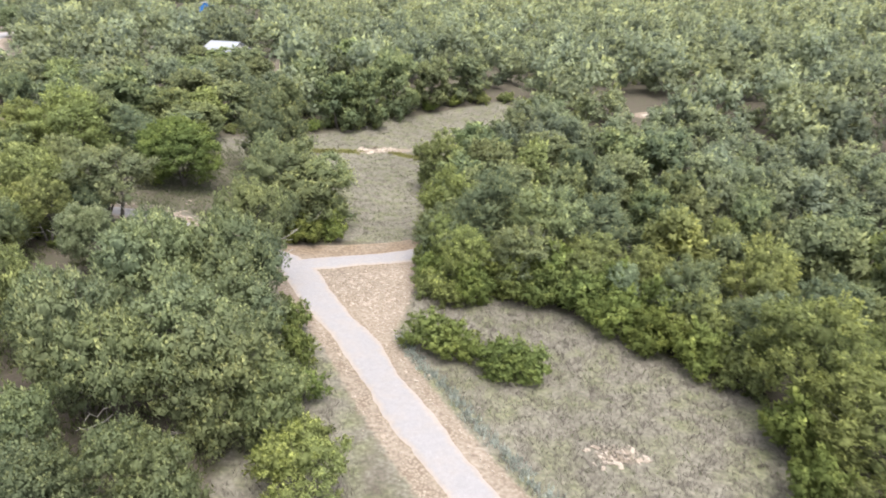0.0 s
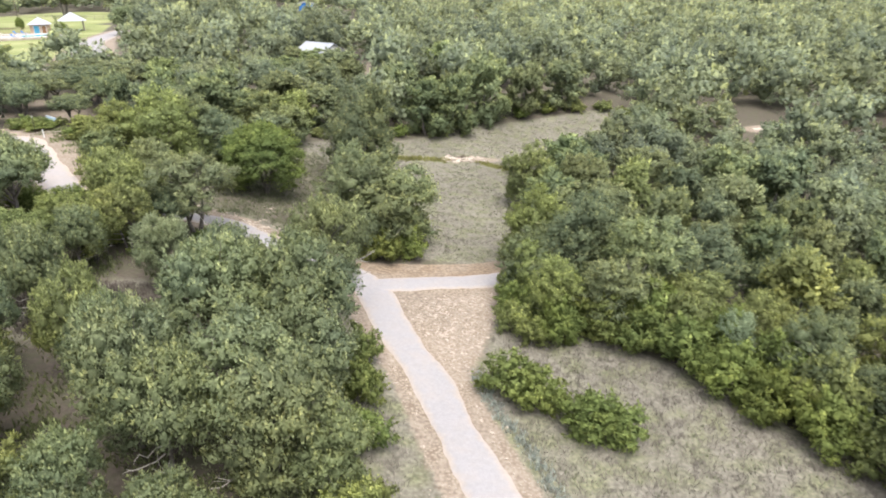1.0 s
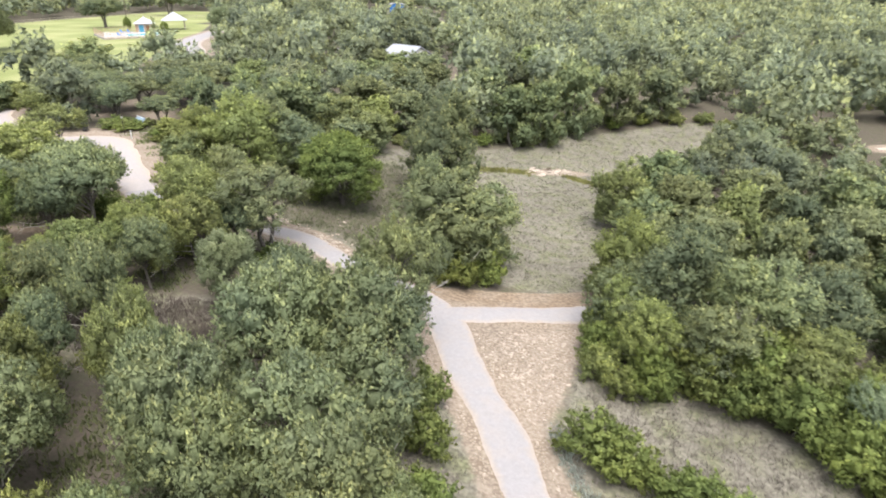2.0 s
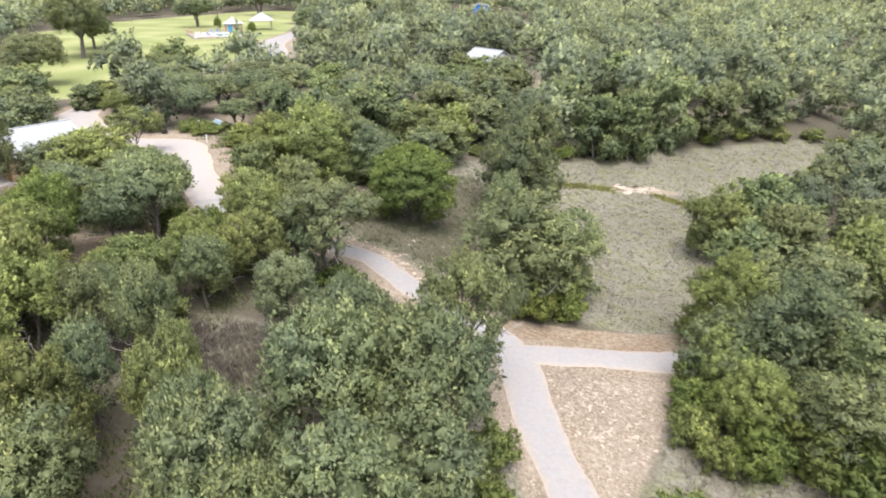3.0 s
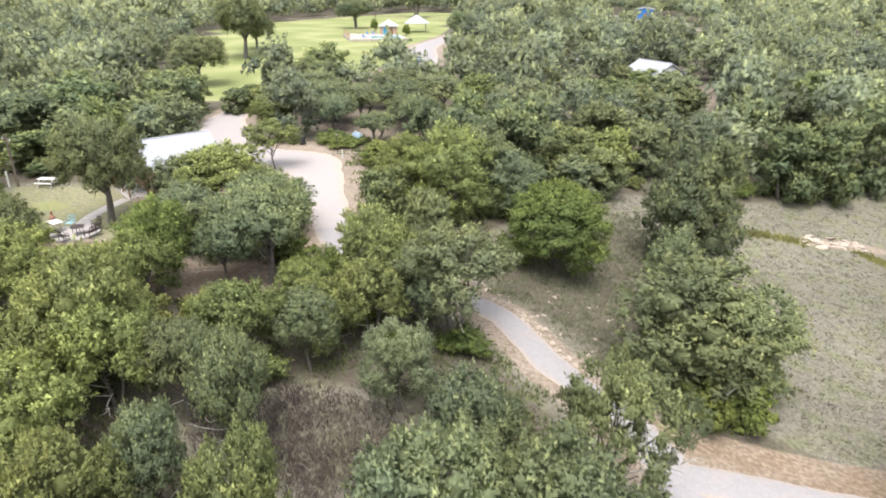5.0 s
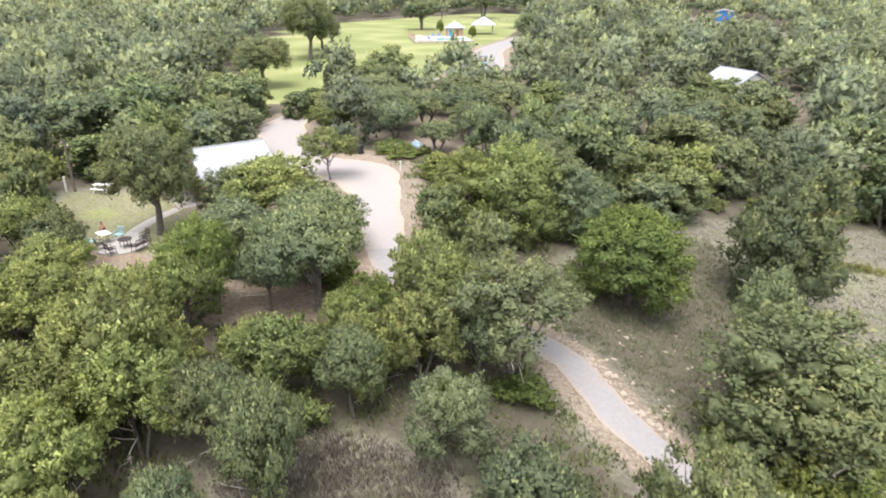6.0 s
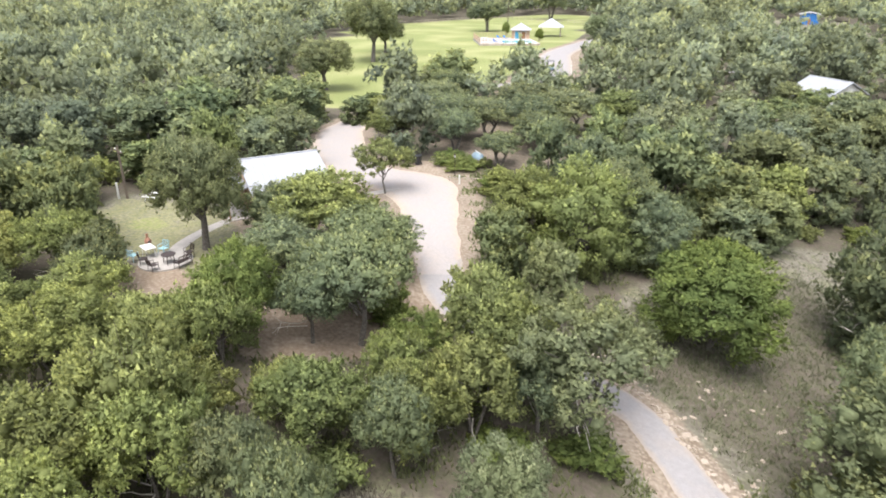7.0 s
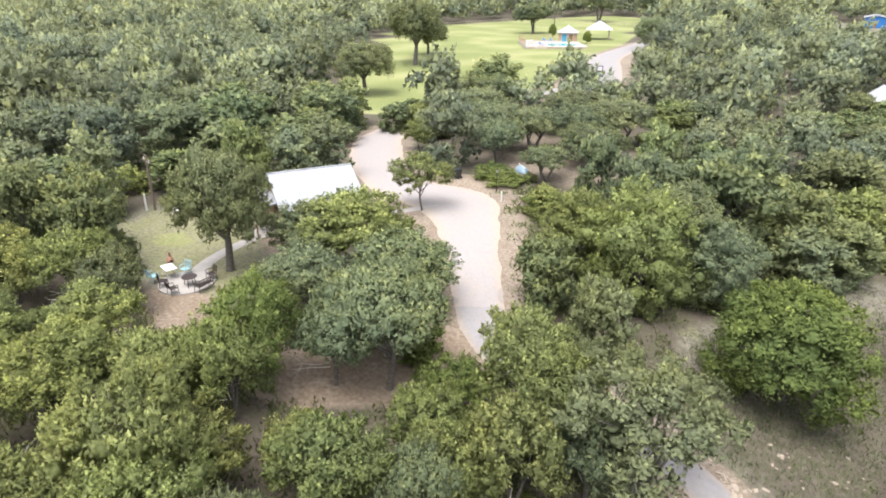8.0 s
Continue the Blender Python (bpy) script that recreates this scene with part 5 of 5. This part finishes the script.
    if porch:
        bm = slab_roof(bmesh.new(), (-3.4, -L, 2.75), (1.4, -L, 2.75), (1.4, -L - 2.0, 2.35), (-3.4, -L - 2.0, 2.35), 0.1)
        bmesh.ops.recalc_face_normals(bm, faces=bm.faces)
        pr = part("porch_roof", bm, ROOF, ob, "pale metal porch roof")
        for px in (-3.2, -0.9, 1.2):
            part("porch_post", boxed(px - 0.06, -L - 1.9, -0.1, px + 0.06, -L - 1.78, 2.3, bevel=0.01), SIDING, ob)
        part("porch_slab", boxed(-3.5, -L - 2.1, -0.1, 1.5, -L, 0.06), CONCRETE, ob)
    return ob


cabin("cabin_house", -62.1, 54.8, -14.5, 6.9, 4.0, 4.75, 2.85, TAN_SIDING, "small tan wooden cabin with a pale metal roof behind oaks", porch=True)
cabin("barn", -45.6, 141.0, 62.0, 8.4, 3.6, 5.5, 3.6, WHITE, "white metal-roofed cabin deep in the woods", seam=12)
cabin("shed_house", -104, 302, 20.0, 9.5, 3.5, 4.3, 3.5, BLUE_PAINT, "bright blue shed with a pale roof in a far clearing", seam=8)
cabin("shed_house", -222, 470, 20.0, 10.0, 5.5, 8.0, 4.5, WHITE, "far white-roofed house above the trees", seam=8)

PX, PY = -57.5, 42.5
patio = bmesh.new()
bmesh.ops.create_cone(patio, cap_ends=True, segments=40, radius1=1.85, radius2=1.85, depth=0.16, matrix=Matrix.Translation((PX, PY, gz(PX, PY) + 0.02)))
tagged(place("patio", patio, CONCRETE), "round pale concrete patio at the end of the path", "patio", kind="structure")
PZ = gz(PX, PY) + 0.10


def iron_chair(name, x, y, turn, material, label, wide=0.56):
    """A garden chair: slatted seat and back, bent arms, four legs."""
    ob = tagged(base(name, x, y, PZ, turn), label, "chair", "patio chairs")
    w = wide / 2
    seat = part("seat", boxed(-w, -0.25, 0.40, w, 0.25, 0.425, bevel=0.01), material, ob)
    n = max(5, int(wide / 0.1))
    bm = bmesh.new()
    rod(bm, (-w, 0.25, 0.42), (-w, 0.36, 0.92), 0.022)
    rod(bm, (w, 0.25, 0.42), (w, 0.36, 0.92), 0.022)
    rod(bm, (-w, 0.36, 0.92), (w, 0.36, 0.92), 0.026)
    rod(bm, (-w, 0.27, 0.52), (w, 0.27, 0.52), 0.018)
    back = part("backrest", bm, material, ob)
    for k in range(1, n):
        px = -w + wide * k / n
        part("slat", rodded((px, 0.27, 0.5), (px, 0.355, 0.9), 0.018, sides=5), material, back)
    for sx in (-1, 1):
        bm = bmesh.new()
        rod(bm, (sx * w, -0.24, 0.42), (sx * (w + 0.02), -0.22, 0.64), 0.018)
        rod(bm, (sx * (w + 0.02), -0.22, 0.64), (sx * w, 0.31, 0.68), 0.022)
        part("armrest", bm, material, ob)
        for sy in (-0.23, 0.23):
            part("leg", rodded((sx * (w - 0.02), sy, 0.41), (sx * (w + 0.02), sy * 1.15, 0.0), 0.022, 0.018), material, ob)
    return ob


def patio_table(name, x, y, size, high, material, label, round_top=True):
    ob = tagged(base(name, x, y, PZ), label, "table")
    if round_top:
        bm = bmesh.new()
        bmesh.ops.create_cone(bm, cap_ends=True, segments=24, radius1=size / 2, radius2=size / 2, depth=0.04, matrix=Matrix.Translation((0, 0, high)))
    else:
        bm = boxed(-size / 2, -size / 3, high - 0.03, size / 2, size / 3, high + 0.02, bevel=0.015)
    part("tabletop", bm, material, ob)
    k = size * 0.32
    for sx in (-1, 1):
        for sy in (-1, 1):
            part("leg", rodded((sx * k, sy * k * 0.7, high - 0.02), (sx * k * 1.15, sy * k * 0.85, 0), 0.025), material, ob)
    return ob


patio_table("patio_table", -56.8, 42.5, 1.0, 0.66, IRON, "round dark wrought-iron garden table on the patio")
iron_chair("garden_chair", -56.9, 44.0, 5, IRON, "dark wrought-iron garden chair on the patio")
iron_chair("garden_bench", -55.6, 43.0, -70, IRON, "dark wrought-iron garden bench on the patio", 1.15)
iron_chair("garden_chair", -56.3, 41.2, 190, IRON, "dark wrought-iron garden chair facing the patio table")
iron_chair("garden_chair", -57.8, 41.1, 160, IRON, "dark wrought-iron garden chair at the patio's edge")
patio_table("folding_table", -59.0, 41.9, 1.2, 0.74, WHITE, "white plastic folding table beside the patio", False)
iron_chair("plastic_chair", -58.8, 42.9, 25, BLUE_PLASTIC, "pale blue plastic garden chair")
iron_chair("plastic_chair", -59.0, 40.8, 200, BLUE_PLASTIC, "pale blue plastic chair beside the folding table")


def chiminea(x, y):
    """A clay garden stove: pot belly, neck, stand and mouth."""
    z = gz(x, y)
    ob = tagged(base("clay_stove", x, y, z), "faded red clay garden stove on an iron stand", "stove")
    bm = bmesh.new()
    rings = [(0.12, 0.28), (0.23, 0.36), (0.26, 0.5), (0.2, 0.66), (0.1, 0.8), (0.085, 1.02), (0.12, 1.07)]
    prev = None
    for r, h in rings:
        row = [bm.verts.new((r * math.cos(k * 0.5236), r * math.sin(k * 0.5236), h)) for k in range(12)]
        if prev:
            for k in range(12):
                bm.faces.new((prev[k], prev[(k + 1) % 12], row[(k + 1) % 12], row[k]))
        prev = row
    part("pot", bm, RED_CLAY, ob)
    part("mouth", boxed(0.2, -0.09, 0.42, 0.28, 0.09, 0.58, bevel=0.03), BLACK_PLASTIC, ob)
    for k in range(3):
        a = k * 2.094
        part("leg", rodded((0.16 * math.cos(a), 0.16 * math.sin(a), 0.34), (0.26 * math.cos(a), 0.26 * math.sin(a), 0), 0.02), IRON, ob)


chiminea(-61.0, 42.6)


def wheelie_bin(x, y, turn):
    z = gz(x, y) + 0.04
    ob = tagged(base("wheelie_bin", x, y, z, turn), "black plastic wheelie bin at the edge of the parking area", "bin")
    bm = bmesh.new()
    lo = [bm.verts.new(p) for p in ((-0.24, -0.27, 0.06), (0.24, -0.27, 0.06), (0.24, 0.27, 0.06), (-0.24, 0.27, 0.06))]
    hi = [bm.verts.new(p) for p in ((-0.34, -0.38, 1.0), (0.34, -0.38, 1.0), (0.34, 0.38, 1.0), (-0.34, 0.38, 1.0))]
    bm.faces.new(lo[::-1])
    bm.faces.new(hi)
    for k in range(4):
        bm.faces.new((lo[k], lo[(k + 1) % 4], hi[(k + 1) % 4], hi[k]))
    bmesh.ops.bevel(bm, geom=list(bm.edges), offset=0.04, segments=2, affect="EDGES")
    body = part("body", bm, BLACK_PLASTIC, ob)
    part("lid", boxed(-0.37, -0.42, 1.0, 0.37, 0.40, 1.07, bevel=0.025), BLACK_PLASTIC, ob)
    part("handle", rodded((-0.3, 0.45, 0.98), (0.3, 0.45, 0.98), 0.025), BLACK_PLASTIC, ob)
    for sx in (-0.3, 0.3):
        part("wheel", rodded((sx - 0.03, 0.3, 0.12), (sx + 0.03, 0.3, 0.12), 0.12, sides=14), BLACK_PLASTIC, ob)


wheelie_bin(-64.2, 72.6, 30)


def lamp_post(x, y, high):
    z = gz(x, y)
    ob = tagged(base("lamp_post", x, y, z), "slim black garden lamp post beside the gravel", "lamp post")
    part("foot", rodded((0, 0, 0), (0, 0, 0.18), 0.1, 0.06, 12), IRON, ob)
    part("pole", rodded((0, 0, 0.1), (0, 0, high), 0.04, 0.03), IRON, ob)
    lantern = part("lantern", rodded((0, 0, high), (0, 0, high + 0.26), 0.06, 0.11, 6), WHITE, ob, "pale glass lantern")
    part("cap", rodded((0, 0, high + 0.26), (0, 0, high + 0.4), 0.14, 0.02, 6), IRON, lantern)


lamp_post(-58.6, 72.7, 1.9)


def post(name, x, y, high, r, material, label, sides=8):
    ob = tagged(base(name, x, y, gz(x, y)), label, "post")
    part("shaft", rodded((0, 0, -0.2), (0, 0, high), r, sides=sides), material, ob)
    part("cap", rodded((0, 0, high), (0, 0, high + 0.05), r * 1.35, r * 0.6, sides), material, ob)
    return ob


post("marker_post", -56.2, 71.0, 0.9, 0.075, WHITE, "short white marker post at the low rail")
post("white_post", -74.6, 45.0, 1.5, 0.09, WHITE, "white painted post at the edge of the yard")


def rail_fence(name, a, b, high, label, material, gap=2.0, rails=2):
    (x0, y0), (x1, y1) = a, b
    n = max(1, round(math.hypot(x1 - x0, y1 - y0) / gap))
    ob = tagged(base(name, x0, y0, gz(x0, y0)), label, "fence")
    z0 = gz(x0, y0)
    pts = [(x0 + (x1 - x0) * k / n - x0, y0 + (y1 - y0) * k / n - y0) for k in range(n + 1)]
    pts = [(px, py, gz(px + x0, py + y0) - z0) for px, py in pts]
    for px, py, pz in pts:
        part("post", rodded((px, py, pz - 0.2), (px, py, pz + high), 0.055, sides=6), material, ob)
    for p, q2 in zip(pts, pts[1:]):
        for k in range(rails):
            h = high * (0.88 - 0.45 * k)
            part("rail", rodded((p[0], p[1], p[2] + h), (q2[0], q2[1], q2[2] + h), 0.045, sides=6), material, ob)
    return ob


rail_fence("low_rail_fence", (-57.6, 71.0), (-53.8, 73.8), 0.45, "low weathered timber rail edging the gravel", GREY_WOOD, 1.9, 1)
rail_fence("log_fence", (-55.6, 91.6), (-51.6, 89.6), 1.0, "weathered log rail fence in the shade of the woods", GREY_WOOD, 2.0)
rail_fence("field_fence", (-205, 172), (-208, 246), 1.4, "long grey board fence behind the lawn", GREY_WOOD, 4.0, 3)
rail_fence("field_fence", (-208, 246), (-160, 238), 1.4, "long grey board fence at the lawn's far end", GREY_WOOD, 4.0, 3)


def boat(x, y, turn):
    """An upturned small boat: a rounded hull with a keel strip."""
    ob = tagged(base("upturned_boat", x, y, gz(x, y) + 0.02, turn), "pale blue upturned boat lying under the oaks", "boat")
    bm = bmesh.new()
    prev = None
    for i in range(11):
        u = -1 + 0.2 * i
        half, high = 0.62 * (1 - abs(u) ** 2.6) + 0.02, 0.5 * (1 - abs(u) ** 3) + 0.06
        row = [bm.verts.new((half * math.cos(a), u * 1.35, max(0.0, high * math.sin(a)))) for a in np.linspace(0, math.pi, 9)]
        if prev:
            for k in range(8):
                bm.faces.new((prev[k], prev[k + 1], row[k + 1], row[k]))
        prev = row
    bmesh.ops.recalc_face_normals(bm, faces=bm.faces)
    part("hull", bm, TARP, ob)
    part("keel", boxed(-0.03, -1.1, 0.5, 0.03, 1.1, 0.6, bevel=0.01), WHITE, ob)


boat(-61.9, 79.6, 60)


def white_bench(x, y, turn):
    ob = tagged(base("white_picnic_table", x, y, gz(x, y), turn), "white painted picnic table at the edge of the yard", "table")
    for k in range(4):
        part("board", boxed(-0.9, -0.36 + 0.18 * k, 0.72, 0.9, -0.2 + 0.18 * k, 0.76), WHITE, ob)
    for sy in (-0.7, 0.7):
        part("seat", boxed(-0.9, sy - 0.13, 0.42, 0.9, sy + 0.13, 0.46), WHITE, ob)
    for sx in (-0.65, 0.65):
        part("leg", rodded((sx, -0.3, 0.72), (sx, -0.75, 0), 0.05, sides=4), WHITE, ob)
        part("leg", rodded((sx, 0.3, 0.72), (sx, 0.75, 0), 0.05, sides=4), WHITE, ob)
        part("brace", boxed(sx - 0.03, -0.8, 0.36, sx + 0.03, 0.8, 0.42), WHITE, ob)


white_bench(-72.0, 47.4, 30)


def utility_pole(x, y, high, lean=0.0, wires=(), drum=True):
    ob = tagged(base("utility_pole", x, y, gz(x, y)), "tall dark wooden utility pole above the trees", "pole")
    part("pole", rodded((0, 0, -0.3), (lean, 0, high), 0.13, 0.09, 10), POST_WOOD, ob)
    part("crossarm", boxed(-0.9 + lean, -0.05, high - 0.6, 0.9 + lean, 0.05, high - 0.48), POST_WOOD, ob)
    for sx in (-0.75, 0.0, 0.75):
        part("insulator", rodded((sx + lean, 0, high - 0.48), (sx + lean, 0, high - 0.3), 0.05, 0.03, 8), WHITE, ob)
    if drum:
        part("transformer", rodded((lean + 0.25, 0.2, high - 1.6), (lean + 0.25, 0.2, high - 0.8), 0.2, sides=12), WHITE, ob)
    for dx, dy, dz in wires:
        bm = bmesh.new()
        pts = [Vector((dx * k / 10, dy * k / 10, high - 0.4 + dz * k / 10 - 1.2 * math.sin(math.pi * k / 10))) for k in range(11)]
        for p, q2 in zip(pts, pts[1:]):
            rod(bm, p, q2, 0.02, sides=4)
        part("wire", bm, IRON, ob)


utility_pole(-74.2, 45.6, 5.0, 0.0, [(-16, -14, -1.0)], drum=False)
utility_pole(-166.0, 203.0, 19.0)


# ---- the pool ----
def pool_deck():
    x, y, turn = -134.5, 166.1, 50.0
    z = gz(x, y)
    ob = tagged(base("swimming_pool", x, y, z, turn), "pale stone-edged swimming pool with light blue water", "pool")
    part("deck", boxed(-7.9, -8.5, -1.0, 7.9, 8.5, 0.5, bevel=0.05), CONCRETE, ob, "pale concrete pool deck")
    for k in range(20):
        part("wall_stone", boxed(-7.9 + 0.79 * k, -8.66, -0.6, -7.12 + 0.79 * k, -8.505, 0.46 + 0.05 * (k % 3), bevel=0.03), STONE, ob)
    part("water", boxed(-1.6, -7.2, 0.45, 7.0, 0.6, 0.52), POOL_WATER, ob, "clear light blue water")
    for a in ((-1.9, -7.5, 7.3, -7.2), (-1.9, 0.6, 7.3, 0.9), (-1.9, -7.2, -1.6, 0.6), (7.0, -7.2, 7.3, 0.6)):
        part("coping", boxed(a[0], a[1], 0.45, a[2], a[3], 0.59, bevel=0.02), WHITE, ob)
    fence = tagged(base("pool_fence", x, y, z + 0.5, turn), "slim tan metal fence round the swimming pool", "fence")
    for (x0, y0), (x1, y1) in (((-7.8, -8.4), (0.4, -8.4)), ((-7.8, -8.4), (-7.8, 8.4)), ((-7.8, 8.4), (2.6, 8.4))):
        n = int(math.hypot(x1 - x0, y1 - y0) / 0.75)
        for k in range(n + 1):
            px, py = x0 + (x1 - x0) * k / n, y0 + (y1 - y0) * k / n
            part("post", rodded((px, py, 0), (px, py, 1.5), 0.035, sides=5), TAN_SIDING, fence)
        for h in (0.15, 0.8, 1.45):
            part("rail", rodded((x0, y0, h), (x1, y1, h), 0.03, sides=5), TAN_SIDING, fence)
    hut = tagged(base("pool_hut", -136.8, 175.3, z + 0.3, 38.0), "pink-tan pool hut with a pale hipped roof and blue door", "hut")
    part("wall", boxed(-2.5, -2.1, 0, 2.5, 2.1, 2.5, bevel=0.02), TAN_SIDING, hut)
    bm = bmesh.new()
    bmesh.ops.create_cone(bm, cap_ends=True, segments=4, radius1=4.1, radius2=0.25, depth=1.7, matrix=Matrix.Translation((0, 0, 3.3)) @ Matrix.Rotation(radians(45), 4, "Z"))
    part("roof", bm, ROOF, hut, "pale hipped metal roof")
    part("finial", rodded((0, 0, 4.1), (0, 0, 4.5), 0.12, 0.03, 8), WHITE, hut)
    for px, wide, paint, say in ((-0.9, 1.25, TEAL_PAINT, "bright blue door"), (0.85, 1.05, SIDING, "dark brown doorway")):
        part("door_frame", boxed(px - wide / 2 - 0.12, -2.18, 0, px + wide / 2 + 0.12, -2.1, 2.22, bevel=0.01), WHITE, hut)
        door = part("door", boxed(px - wide / 2, -2.24, 0.02, px + wide / 2, -2.18, 2.1, bevel=0.01), paint, hut, say)
        part("door_handle", rodded((px + wide * 0.36, -2.3, 1.0), (px + wide * 0.36, -2.24, 1.0), 0.04), IRON, door)
    pav = tagged(base("pavilion", -138.0, 190.5, z + 0.1, 38.0), "open pavilion with a pale hipped roof beside the pool", "pavilion")
    for sx in (-2.8, 2.8):
        for sy in (-2.8, 2.8):
            part("post", boxed(sx - 0.12, sy - 0.12, -0.5, sx + 0.12, sy + 0.12, 2.7, bevel=0.02), GREY_WOOD, pav)
    bm = bmesh.new()
    bmesh.ops.create_cone(bm, cap_ends=True, segments=4, radius1=5.3, radius2=0.3, depth=2.3, matrix=Matrix.Translation((0, 0, 3.8)) @ Matrix.Rotation(radians(45), 4, "Z"))
    part("roof", bm, ROOF, pav, "pale hipped metal roof")
    shelf = tagged(base("pool_table", x, y, z + 0.5, turn), "white plastic table on the pool deck", "table")
    shelf.matrix_world = pose(x, y, z + 0.5, 0, 0, turn) @ pose(-5.6, 1.2, 0, 0, 0, 20)
    part("tabletop", boxed(-0.9, -0.5, 0.7, 0.9, 0.5, 0.75, bevel=0.02), WHITE, shelf)
    for sx in (-0.75, 0.75):
        for sy in (-0.4, 0.4):
            part("leg", rodded((sx, sy, 0.7), (sx, sy, 0), 0.03), WHITE, shelf)
    for px, py in ((0.8, 4.4), (-0.9, 5.0), (-3.4, -5.5)):
        lounger = tagged(base("sun_lounger", 0, 0, 0), "blue sun lounger on the pool deck", "lounger", "pool loungers")
        lounger.matrix_world = pose(x, y, z + 0.5, 0, 0, turn) @ pose(px, py, 0, 0, 0, 30)
        part("seat", boxed(-0.3, -0.9, 0.28, 0.3, 0.5, 0.34, bevel=0.02), BLUE_PAINT, lounger)
        bm = boxed(-0.3, 0.0, 0.0, 0.3, 0.75, 0.06, bevel=0.02)
        bmesh.ops.transform(bm, matrix=pose(0, 0.5, 0.3, 50, 0, 0), verts=bm.verts)
        part("backrest", bm, BLUE_PAINT, lounger)
        for sx in (-0.26, 0.26):
            for sy in (-0.8, 0.4):
                part("leg", rodded((sx, sy, 0.3), (sx, sy, 0), 0.025), WHITE, lounger)


pool_deck()


def utility_cart(x, y, turn):
    """A small parked garden cart: chassis, seat, roof frame and wheels."""
    ob = tagged(base("utility_cart", x, y, gz(x, y) + 0.06, turn), "small grey-blue utility cart parked on the gravel", "cart")
    part("body", boxed(-0.6, -1.2, 0.3, 0.6, 1.2, 0.75, bevel=0.08), TARP, ob)
    part("seat", boxed(-0.55, -0.3, 0.75, 0.55, 0.2, 0.95, bevel=0.05), BLACK_PLASTIC, ob)
    part("roof", boxed(-0.6, -0.8, 1.8, 0.6, 0.8, 1.86, bevel=0.02), BLACK_PLASTIC, ob)
    for sx in (-0.55, 0.55):
        for sy in (-0.75, 0.75):
            part("roof_post", rodded((sx, sy, 0.7), (sx, sy, 1.8), 0.03), IRON, ob)
            w = part("wheel", rodded((sx - 0.1, sy, 0.26), (sx + 0.1, sy, 0.26), 0.28, sides=16), BLACK_PLASTIC, ob)
            part("rim", rodded((sx - 0.11, sy, 0.26), (sx + 0.11, sy, 0.26), 0.15, sides=12), WHITE, w)


utility_cart(-92.8, 132.4, 40)
post("white_post", -86.5, 130.5, 2.4, 0.07, WHITE, "thin white post at the gravel lot")


def dead_tree(x, y, high, seed):
    """A bare pale snag with crooked limbs."""
    r2 = np.random.RandomState(seed)
    ob = tagged(base("dead_tree", x, y, gz(x, y)), "bare bleached dead branches among green oaks", "tree")
    ls = lobe_set(r2, high, 1.6, high * 0.5, 6)
    for kind, v, f in skeleton(r2, high, ls, 1, 0.11, 4):
        mesh_object(kind, v, f, DEAD_BARK, ob, flat=False)


dead_tree(7.6, 48.0, 5.4, 3)
dead_tree(14.0, 42.2, 3.2, 5)
for ob in PATTERNS:
    if ob not in used:
        for child in list(ob.children_recursive) + [ob]:
            bpy.data.objects.remove(child)
